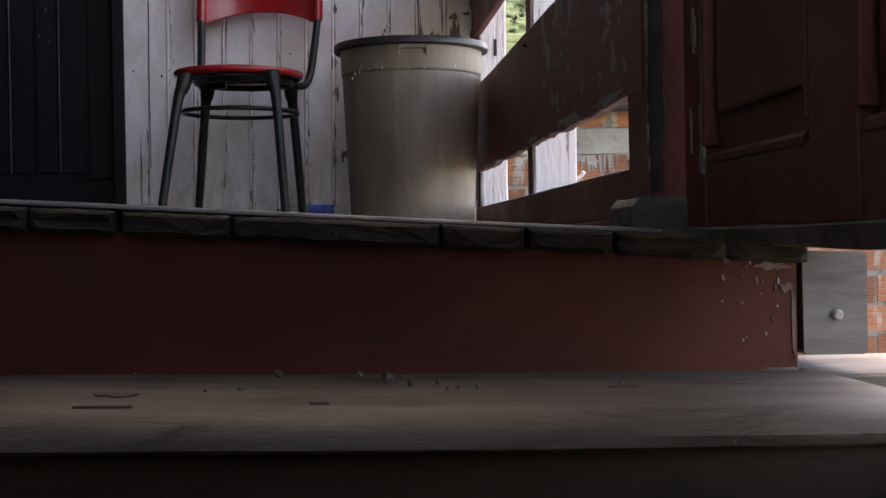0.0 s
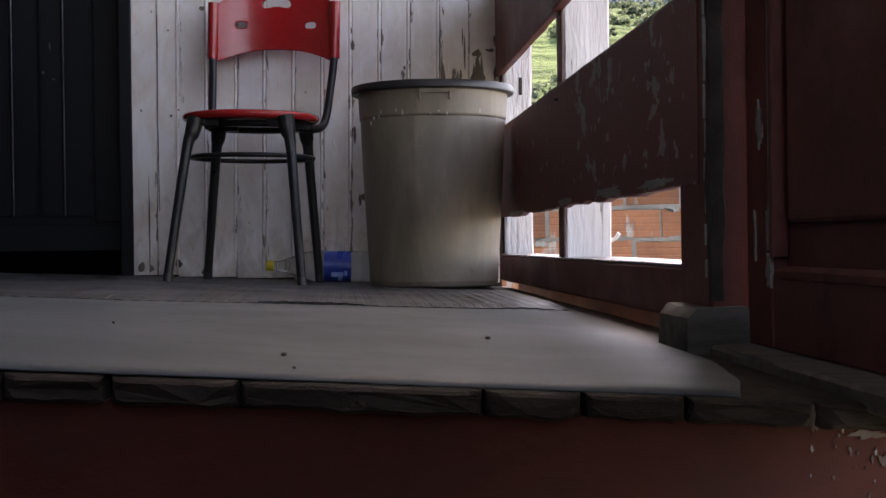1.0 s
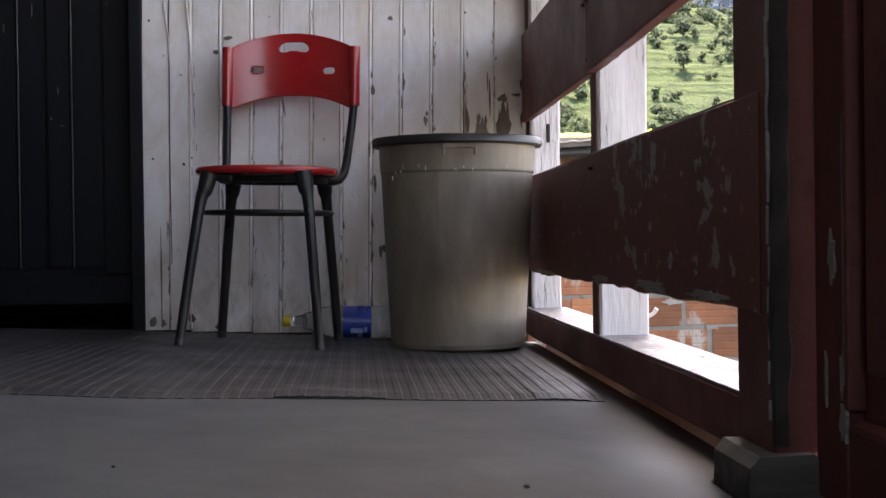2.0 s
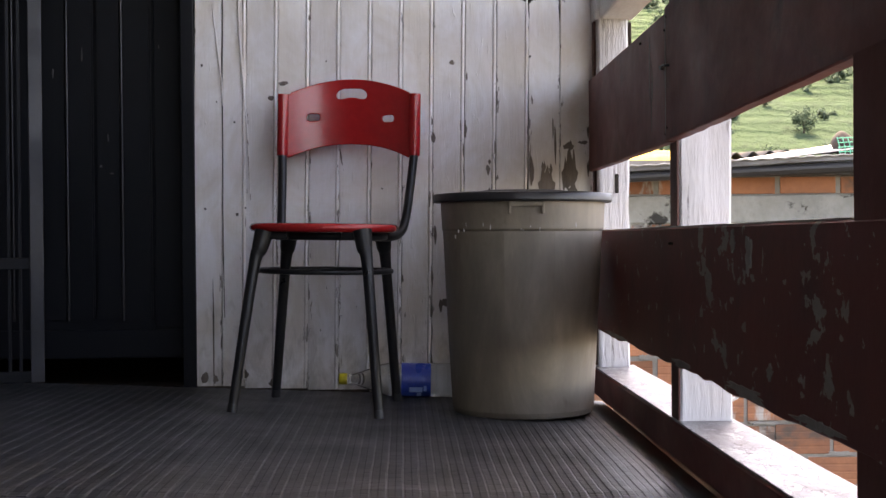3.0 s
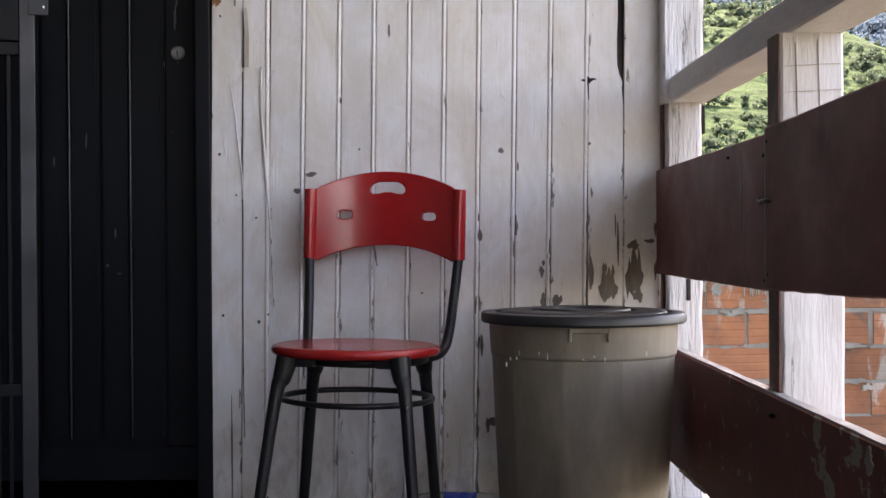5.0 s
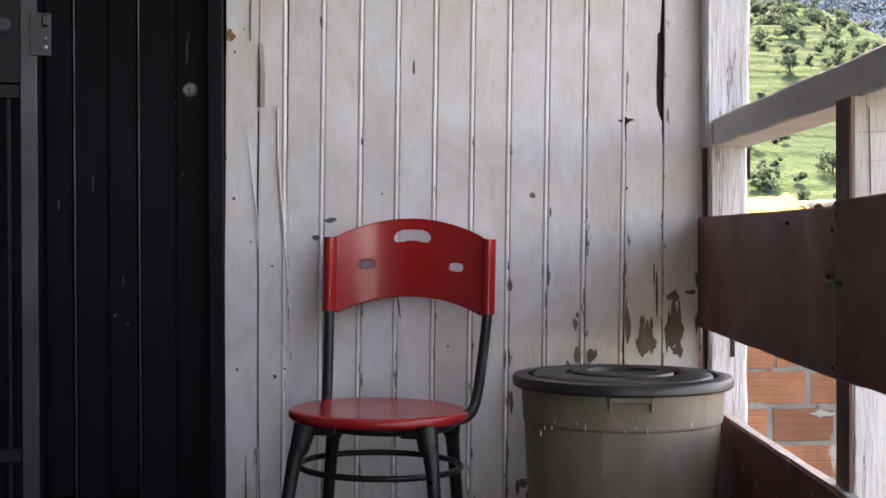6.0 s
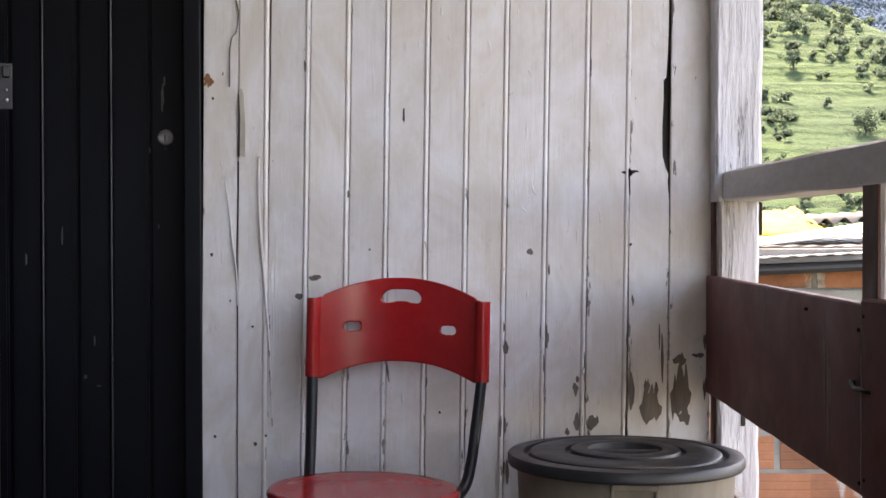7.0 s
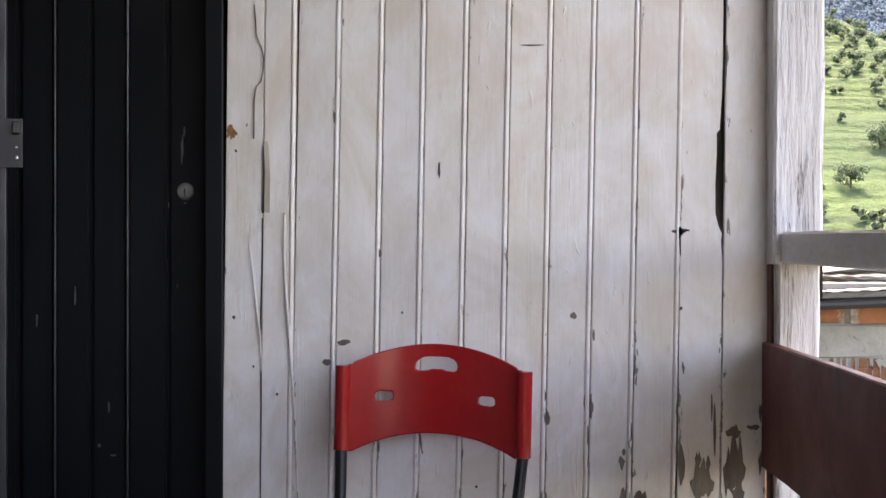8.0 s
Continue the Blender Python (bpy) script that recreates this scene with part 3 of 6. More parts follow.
def build_porch_shell():
    wall = finish("wall_north", box(bmesh.new(), 0.004, 1.094, 0.021, 0.12, -0.08, CEIL_Z), M_GROOVE)
    tagged(wall, "house wall clad in worn white-painted vertical boards", "wall", kind="structure")
    upper = finish("wall_north_lintel", box(bmesh.new(), ROOM_W, -0.0, 0.0, 0.12, 2.12, CEIL_Z), M_SIDE)
    tagged(upper, "plain wall above the black door", "wall", kind="structure")
    left = finish("wall_north_left", box(bmesh.new(), ROOM_W, -1.02, 0.0, 0.12, -0.08, 2.12), M_SIDE)
    tagged(left, "plain house wall beside the black door", "wall", kind="structure")
    # Out of view: added to hold back light from the west.
    west = finish("wall_west", box(bmesh.new(), ROOM_W - 0.12, ROOM_W, -5.3, 0.12, -3.3, CEIL_Z), M_SIDE)
    tagged(west, "unseen plain wall added to keep the left side dark", "wall", kind="structure")
    # Out of view as well: stands close to the steps to shade their left end.
    well = finish("wall_stair", box(bmesh.new(), STAIR_W - 0.10, STAIR_W, -5.3, -2.93, -3.3, CEIL_Z), M_SIDE)
    tagged(well, "unseen plain wall added to darken the left of the stairs", "wall", kind="structure")
    side = finish("floor_side", box(bmesh.new(), ROOM_W, STAIR_W - 0.10, -5.3, -2.93, -0.12, -0.01), M_DARKWOOD)
    tagged(side, "dark timber floor beside the stairwell", "floor", kind="structure")
    # Unseen wall behind the camera; its opening sets the light from the front.
    sb = box(bmesh.new(), ROOM_W - 0.12, 0.62, -5.4, -5.3, -3.3, CEIL_Z)
    box(sb, 0.62, 1.15, -5.4, -5.3, -3.3, 0.42)
    south = finish("wall_south", sb, M_SIDE)
    tagged(south, "unseen plain wall with an opening sized to let light in", "wall", kind="structure")
    # Unseen hall walls, added so no daylight shows under the door.
    hall = bmesh.new()
    box(hall, ROOM_W, 0.3, 1.2, 1.3, -0.08, CEIL_Z)
    box(hall, 0.2, 0.3, 0.12, 1.2, -0.08, CEIL_Z)
    box(hall, ROOM_W - 0.12, ROOM_W, 0.12, 1.3, -0.08, CEIL_Z)
    inner = finish("wall_hall", hall, M_SIDE)
    tagged(inner, "unseen hall wall added to keep light out behind the door", "wall", kind="structure")
    # Ceiling out of view, carried over the stairs to cut the sky light.
    ceil = bmesh.new()
    x = ROOM_W
    while x < OVERHANG:
        box(ceil, x, min(x + 0.118, OVERHANG), -5.4, 1.3, CEIL_Z, CEIL_Z + 0.03, 0.004)
        x += 0.12
    tagged(finish("ceiling", ceil, M_CEIL), "unseen boarded ceiling added to block sun and sky", "ceiling", kind="structure")
    return wall


# Unseen roof edge, just wide enough to keep sun off the floor.
OVERHANG = 1.4
wall_north = build_porch_shell()


def worn_plank(a, b, back, i):
    """A floor plank whose front end is split, rounded and eaten away; its top stays under the sheet."""
    bm = bmesh.new()
    m = max(6, int((b - a) / 0.012))
    top = [(a + (b - a) * k / m, -0.0045) for k in range(m + 1)]
    side = [(b, -0.012), (b, -0.022)]
    low = [(b + (a - b) * k / m, -0.0285) for k in range(m + 1)]
    prof = top + side + low + [(a, -0.022), (a, -0.012)]
    mid, jut = (a + b) / 2, 0.010 * noise.noise(Vector((i * 2.3, 0, 0)))
    rings = []
    for y, inset, amp in ((-2.918, 0.0045, 1.0), (-2.914, 0.0016, 1.0), (-2.906, 0.0, 0.9), (-2.892, 0.0, 0.5), (-2.84, 0.0, 0.1), (back, 0.0, 0.0)):
        ring = []
        for x, dz in prof:
            n1 = noise.noise(Vector((x * 34, i * 3.1, dz * 60)))
            n2 = noise.noise(Vector((x * 95, i * 1.7, dz * 150 + y * 40)))
            edge = 1 - 2 * abs(x - mid) / (b - a)
            zz = dz + (inset if dz < -0.016 else -inset) + amp * (0.0028 * n1 + 0.0016 * n2) * (1 if dz < -0.01 else -0.8 if n1 > 0 else 0.4)
            yy = y + (jut + amp * (0.005 * n1 + 0.003 * n2) + 0.007 * max(0.0, 0.25 - edge) * 4 if y < -2.85 else 0)
            ring.append(bm.verts.new((x + (inset if x < mid else -inset) * (edge < 0.05), yy, floor_z(x, yy) + min(zz, -0.0030))))
        rings.append(ring)
    n = len(prof)
    for r0, r1 in zip(rings, rings[1:]):
        for k in range(n):
            bm.faces.new((r0[k], r0[(k + 1) % n], r1[(k + 1) % n], r1[k]))
    bm.faces.new(rings[0][::-1])
    bm.faces.new(rings[-1])
    return bm


def build_floor():
    """Floor planks whose worn ends show at the step, with a grey sheet laid over them."""
    joists = bmesh.new()
    for y in (-2.80, -2.0, -1.2, -0.4):
        box(joists, ROOM_W, 1.09, y - 0.04, y + 0.04, -0.21, -0.085, 0.003)
    fl = finish("floor", joists, M_DARKWOOD)
    tagged(fl, "old timber porch floor on joists", "floor", kind="structure")
    edges = [-1.44, -1.22, -1.0, -0.80, -0.58, -0.36, -0.14, 0.06, 0.20, 0.315, 0.405, 0.515, 0.725, 0.815, 0.905, 1.02, 1.115]
    for i, (a, b) in enumerate(zip(edges, edges[1:])):
        part("plank", worn_plank(a + 0.0006, b - (0.0006 if i % 3 else 0.004), 0.0 if b < 1.05 else -2.25, i), M_NOSE, fl)
    # the grey sheet, with a wavy front edge
    bm = bmesh.new()
    nx, ny = 60, 30
    grid = []
    for i in range(nx + 1):
        x = ROOM_W + 0.01 + (1.11 - ROOM_W - 0.01) * i / nx
        front = -2.902 + 0.010 * noise.noise(Vector((x * 4, 3, 0))) + 0.006 * noise.noise(Vector((x * 17, 6, 0)))
        row = []
        for j in range(ny + 1):
            t = (j / ny) ** 1.5
            y = front + (-0.01 - front) * t
            lim = 1.03 - 0.075 * min(1.0, max(0.0, (-2.40 - y) / 0.5)) ** 2 + 0.012 * noise.noise(Vector((y * 7, 2, 5)))
            x2 = min(x, lim) if y < -2.23 else x
            lift = 0.0015 * noise.noise(Vector((x * 3, y * 3, 1))) + (-0.004 if j == 0 else 0)
            row.append(bm.verts.new((x2, y, floor_z(x, y) + 0.002 + lift)))
        grid.append(row)
    for i in range(nx):
        for j in range(ny):
            bm.faces.new((grid[i][j], grid[i + 1][j], grid[i + 1][j + 1], grid[i][j + 1]))
    sheet = finish("floor_sheet", bm, M_LINO, smooth=True)
    tagged(sheet, "smooth grey vinyl sheet worn along its front edge", "floor covering", kind="structure")
    mod = sheet.modifiers.new("thickness", "SOLIDIFY")
    mod.thickness = 0.002
    return fl


build_floor()


def build_mat():
    """A ribbed dark rubber mat, its ribs running towards the wall, its front edge uneven."""
    bm = bmesh.new()
    x0, x1, pitch = -1.40, 1.062, 0.0285
    prof = ((0.0, 0.0), (0.34, 0.0), (0.42, 1.0), (0.82, 1.0), (0.90, 0.0))
    cols, across = [], []
    n = int((x1 - x0) / pitch)
    ny = 26
    for i in range(n):
        for f, hgt in prof:
            xb = x0 + (i + f) * pitch
            front = -1.46 - 0.14 * min(1.0, max(0.0, (0.95 - xb) / 0.7)) + 0.018 * noise.noise(Vector((xb * 3.0, 0, 4))) + (0.05 * (xb - 0.9) if xb > 0.9 else 0)
            col = []
            for j in range(ny + 1):
                t = j / ny
                y = front + (-0.012 - front) * t
                skew = 0.10 * max(0.0, 0.35 - xb) * (1 - t)
                w = 0.0012 * noise.noise(Vector((xb * 2.2, y * 2.6, 2))) + 0.004 * max(0.0, noise.noise(Vector((xb * 5, y * 3, 7)))) * (xb > 0.7)
                xx = min(xb - skew * 0.6, 1.066)
                nick = 0.0006 * math.sin(y * 230 + i)
                col.append(bm.verts.new((xx, y, floor_z(xx, y) + 0.0078 + w * (0.2 if j == 0 else 1) - 0.0050 * (j == 0) + hgt * (0.0009 + 0.3 * nick) + 0.010 * max(0.0, noise.noise(Vector((xb * 7, y * 5, 3)))) * (xb > 0.45) * max(0.0, 1 - 4 * t))))
            cols.append(col)
            across.append(i + f)
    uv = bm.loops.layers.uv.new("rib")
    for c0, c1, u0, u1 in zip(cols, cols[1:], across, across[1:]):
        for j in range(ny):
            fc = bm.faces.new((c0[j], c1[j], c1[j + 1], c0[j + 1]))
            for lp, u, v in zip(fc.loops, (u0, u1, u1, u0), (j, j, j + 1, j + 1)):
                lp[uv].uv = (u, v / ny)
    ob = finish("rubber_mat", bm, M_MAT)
    mod = ob.modifiers.new("thickness", "SOLIDIFY")
    mod.thickness, mod.offset = 0.003, -1
    tagged(ob, "dark ribbed rubber mat lying wrinkled against the wall", "mat")


build_mat()


def build_stairs():
    """The riser under the floor edge, the worn top tread and the steps below it."""
    rise = bmesh.new()
    n = 30
    top, bot = [], []
    for i in range(n + 1):
        x = ROOM_W + (1.098 - ROOM_W) * i / n
        top.append((x, floor_z(x, -2.9) - 0.026))
        bot.append((x, -0.174 - 0.020 * x))
    slab(rise, bot + top[::-1], 0.03, Matrix.Translation((0, -2.899, 0)))
    riser = finish("riser", rise, M_RISER)
    tagged(riser, "scuffed oxblood-painted stair riser with paint splashes", "riser", kind="structure")
    rnd = random.Random(5)
    for k in range(26):
        x, z = rnd.gauss(1.055, 0.03), rnd.uniform(-0.165, -0.07)
        if x > 1.094:
            continue
        s = rnd.uniform(0.001, 0.003)
        part("paint_splash", slab(bmesh.new(), blotch(s * 0.8, s * rnd.uniform(1, 2.6), k + 2, 22, 0.8), 0.003, Matrix.Translation((x, -2.9006, z))), M_CHIP if k % 3 == 0 else M_SCUFF, riser)
    for x, z, w, h, s in ((1.022, -0.062, 0.006, 0.022, 1), (1.072, -0.078, 0.030, 0.008, 2), (1.087, -0.10, 0.014, 0.010, 3), (1.080, -0.186, 0.04, 0.006, 4), (1.094, -0.14, 0.004, 0.06, 6)):
        part("bare_patch", slab(bmesh.new(), blotch(w, h, s, 24, 0.8), 0.003, Matrix.Translation((x, -2.9006, z))), M_SCUFF, riser)

    def tread(z, back, front, right, mat, name, label):
        bm = bmesh.new()
        prof = [(back, 0.0), (back - 0.2, 0.0), (front + 0.05, -0.001), (front + 0.022, -0.003), (front + 0.007, -0.008), (front, -0.018),
                (front + 0.003, -0.027), (front + 0.015, -0.032), (back, -0.032)]
        prev = None
        m = 40
        for i in range(m + 1):
            x = STAIR_W + (right - STAIR_W) * i / m
            ring = []
            for k, (y, dz) in enumerate(prof):
                j = noise.noise(Vector((x * 2.4, k * 0.6, z * 9)))
                j2 = noise.noise(Vector((x * 9, k * 1.1, z * 5)))
                edge = 2 < k < 8
                ring.append(bm.verts.new((x, y + (0.006 * j + 0.002 * j2) * edge, z + dz - 0.020 * x + 0.002 * j * (k < 7))))
            if prev:
                for k in range(len(prof)):
                    bm.faces.new((prev[k], prev[(k + 1) % len(prof)], ring[(k + 1) % len(prof)], ring[k]))
            else:
                bm.faces.new(ring[::-1])
            prev = ring
        bm.faces.new(prev)
        ob = finish(name, bm, mat, smooth=True, crease=50)
        return tagged(ob, label, "stair tread", "stair treads", "structure")

    top_tread = tread(-0.166, -2.90, -3.235, 1.120, M_TREAD, "tread", "worn bare wooden stair tread with a rounded nose")
    # a dark knot and cracks along the grain
    for x, yy, w, h, s in ((0.425, -3.085, 0.034, 0.034, 1.2), (0.43, -3.175, 0.045, 0.003, 2.2), (0.60, -3.16, 0.014, 0.004, 5.2), (0.88, -3.05, 0.03, 0.004, 7.2)):
        m = Matrix.Translation((x, yy, -0.166 - 0.020 * x + 0.0012)) @ Euler((radians(-90), radians(1.2), 0)).to_matrix().to_4x4()
        part("knot", slab(bmesh.new(), blotch(w, h, s, 24, 0.5), 0.003, m), M_KNOT, top_tread)
    y, z = -3.20, -0.166
    for k in range(5):
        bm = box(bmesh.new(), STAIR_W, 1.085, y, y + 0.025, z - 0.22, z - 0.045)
        tagged(finish("riser", bm, M_LOW_RISER), "dark brown stair riser", "riser", "stair risers", "structure")
        z -= 0.18
        if k < 4:
            tread(z, y, y - 0.34, 1.085, M_TREAD, "tread", "worn bare wooden stair tread with a rounded nose")
        y -= 0.30
    # timber ends beside the steps
    beam = bmesh.new()
    timber(beam, (1.139, -2.90, -0.118), (1.139, -2.2, -0.118), (0.0345, 0, 0), (0, 0, 0.054), 8, 0.003, 3, 0.004)
    b = finish("beam", beam, M_GREYWOOD)
    tagged(b, "weathered grey beam end with a bolt", "beam", kind="structure")
    part("bolt", lathe(bmesh.new(), [(0, 0.006), (0.004, 0.006), (0.0058, 0.003), (0.006, -0.01)], 14, Matrix.Translation((1.140, -2.902, -0.130)) @ Euler((radians(90), 0, 0)).to_matrix().to_4x4()), M_CHIP, b, "pale weathered bolt head")
    lowb = timber(bmesh.new(), (1.126, -2.79, -0.212), (1.7, -2.79, -0.212), (0, 0.11, 0), (0, 0, 0.020), 8, 0.003, 8)
    tagged(finish("ledge", lowb, M_BLOCK), "weathered dark plank beside the stair", "ledge", kind="structure")
    # grit and crumbs on the tread
    for k, (x, yy, s) in enumerate(((0.64, -2.935, 0.004), (0.665, -2.99, 0.008), (0.683, -3.03, 0.004), (0.712, -3.01, 0.004), (0.56, -2.93, 0.005), (0.715, -3.07, 0.003), (0.745, -3.05, 0.003), (0.53, -3.06, 0.0025), (0.50, -3.07, 0.002), (0.88, -3.03, 0.002), (0.42, -2.93, 0.003), (0.725, -3.06, 0.0025))):
        bm = bmesh.new()
        s *= 0.7
        bmesh.ops.create_icosphere(bm, subdivisions=2, radius=s)
        for v in bm.verts:
            v.co *= 1 + 0.8 * noise.noise(v.co * 300 + Vector((k, 0, 0)))
        ob = finish("crumb", bm, M_PEBBLE)
        ob.location = (x, yy, -0.166 - 0.020 * x + s * 0.7 + 0.001)
        tagged(ob, "small grey crumb of grit on the stair tread", "grit", "crumbs on the tread")


build_stairs()


# ---- rail side ----
def build_railing():
    rail = thing("railing", "porch railing of broad oxblood boards on white posts", "railing")
    part("bottom_rail", timber(bmesh.new(), (1.142, -0.02, 0.0180), (1.142, -2.30, 0.0230), (0.058, 0, 0), (0, 0, 0.0365), 30, 0.002, 2, 0.004), M_RED, rail)
    part("skirt", timber(bmesh.new(), (1.150, -0.02, -0.045), (1.150, -2.24, -0.045), (0.012, 0, 0), (0, 0, 0.0395), 24, 0.002, 66, 0.003), M_RED, rail, "oxblood skirting plank under the bottom rail")
    part("rail_top", timber(bmesh.new(), (1.142, -0.02, 0.0568), (1.142, -2.30, 0.0618), (0.0565, 0, 0), (0, 0, 0.0022), 30, 0.0008, 2, 0.001), M_SILL, rail, "worn shiny top of the bottom rail")
    part("post", timber(bmesh.new(), (1.142, -1.135, 0.060), (1.142, -1.135, 1.001), (0.050, 0, 0), (0, 0.035, 0), 14, 0.002, 5, 0.004), M_POST, rail, "white-painted post of cracked wood")
    part("post_face", timber(bmesh.new(), (1.0895, -1.135, 0.062), (1.0895, -1.135, 1.0), (0.0022, 0, 0), (0, 0.033, 0), 6, 0.0006, 9, 0.001), M_RED_BROWN, rail, "brown inner side of the post")
    for x, z0, z1 in ((1.118, 0.86, 0.985), (1.153, 0.88, 0.99)):
        part("pencil_line", slab(bmesh.new(), [(x, z0), (x + 0.0004, z0), (x - 0.002, z1), (x - 0.0024, z1)], 0.003, Matrix.Translation((0, -1.1728, 0))), M_SLIVER, rail)
    for z in (0.868, 0.910, 0.951):
        part("pencil_line", slab(bmesh.new(), [(1.098, z - 0.003), (1.188, z + 0.001), (1.188, z + 0.0016), (1.098, z - 0.0024)], 0.003, Matrix.Translation((0, -1.1728, 0))), M_SLIVER, rail)
    part("top_rail", timber(bmesh.new(), (1.15, -0.03, 1.032), (1.15, -2.32, 1.030), (0.046, 0, 0), (0, 0, 0.030), 24, 0.0025, 7, 0.004), M_RAIL, rail, "greyed white handrail")
    part("board", timber(bmesh.new(), (1.092, -0.005, 0.718), (1.083, -1.160, 0.719), (0, 0, 0.1255), (0.011, 0, 0), 22, 0.0008, 11, 0.003, 0.0015), M_RED, rail)
    b2 = part("board", timber(bmesh.new(), (1.081, -1.163, 0.7235), (1.085, -2.36, 0.7460), (0, 0, 0.1285), (0.013, 0, 0), 22, 0.0008, 12, 0.003, 0.0015), M_RED, rail)
    b3 = part("board", timber(bmesh.new(), (1.090, -0.10, 0.297), (1.081, -2.34, 0.302), (0, 0, 0.131), (0.011, 0, 0), 40, 0.0006, 13, 0.003, 0.007), M_RED_FLAKED, rail)
    rail_flakes(b3, ((-1.668, 0.405, 0.026, 0.03, 1.7), (-1.765, 0.388, 0.036, 0.045, 7.7), (-1.88, 0.225, 0.03, 0.022, 5.1)), lambda y: 1.0776 + 0.00402 * y)
    # Pale strip: worn paint, and the sky's reflection put into its colour.
    part("top_edge", timber(bmesh.new(), (1.0905, -0.10, 0.4290), (1.0815, -2.225, 0.4338), (0.0085, 0, 0), (0, 0, 0.0016), 60, 0.0012, 71, 0.0008), M_CHIP, b3, "worn top edge, paler for the sky reflected in it")
    # scratched streaks and the bare end of the upper board
    rail_flakes(b2, ((-0.968, 0.76, 0.004, 0.10, 1.1), (-0.988, 0.70, 0.003, 0.13, 2.1), (-1.0, 0.72, 0.003, 0.05, 3.1)), lambda y: 1.0727 + 0.0078 * (y + 1.0), "scratch")
    rail_flakes(b2, [(-1.1645 + 0.0012 * math.sin(k * 2.3), 0.62 + 0.024 * k, 0.0030 + 0.0012 * math.sin(k * 1.7), 0.03, k + 0.4) for k in range(10)], 1.0674, "worn_edge")
    rail_flakes(b3, ((-1.25, 0.180, 0.16, 0.012, 1.3), (-1.75, 0.182, 0.22, 0.016, 2.3), (-2.10, 0.182, 0.16, 0.014, 3.9), (-0.45, 0.174, 0.3, 0.010, 4.9)), lambda y: 1.0779 + 0.00402 * y, "worn_edge")
    part("peg", tube(bmesh.new(), ((1.19, -1.13, 0.095), (1.205, -1.135, 0.100), (1.214, -1.14, 0.112)), [0.005, 0.004, 0.005], 10), M_POST, rail, "small white peg")
    # the wire tie over the joint of the two upper boards
    part("wire_tie", tube(bmesh.new(), ((1.076, -1.118, 0.737), (1.066, -1.125, 0.741), (1.0625, -1.150, 0.735), (1.061, -1.175, 0.737), (1.063, -1.195, 0.736), (1.072, -1.203, 0.735)), 0.003, 8), M_TUBE, b2, "twisted dark wire")
    for y, z in ((-1.175, 0.83), (-1.178, 0.62), (-1.14, 0.81), (-1.145, 0.61), (-0.87, 0.822), (-1.19, 0.40)):
        part("nail", lathe(bmesh.new(), [(0, 0.0025), (0.002, 0.002), (0.0027, 0), (0.0027, -0.006)], 10, Matrix.Translation((1.0685 if y < -1.16 else 1.0715, y, z)) @ Euler((0, radians(-90), 0)).to_matrix().to_4x4()), M_DARKWOOD, rail)
    # corner post with a slot, and the brown strip beside the wall
    post = bmesh.new()
    timber(post, (1.138, -0.035, 0.0595), (1.138, -0.035, 1.0), (0.042, 0, 0), (0, 0.036, 0), 24, 0.004, 21, 0.006)
    timber(post, (1.137, -0.035, 1.0), (1.139, -0.035, CEIL_Z), (0.049, 0, 0), (0, 0.036, 0), 24, 0.003, 22, 0.006)
    cp = finish("corner_post", post, M_POST)
    tagged(cp, "white corner post of cracked peeling wood", "post")
    part("slot", box(bmesh.new(), 1.141, 1.151, -0.0745, -0.06, 0.530, 0.582, 0.002), M_GROOVE, cp, "dark mortise slot")
    part("hook", box(bmesh.new(), 1.182, 1.196, -0.03, -0.015, 0.93, 1.0, 0.003), M_DARKWOOD, cp, "dark block behind the post")
    strip = timber(bmesh.new(), (1.0985, -0.021, 0.062), (1.1005, -0.021, CEIL_Z), (0.0085, 0, 0), (0, 0.016, 0), 20, 0.001, 31, 0.002)
    tagged(finish("trim", strip, M_RED_BROWN), "brown corner strip beside the white wall", "trim", kind="structure")


build_railing()


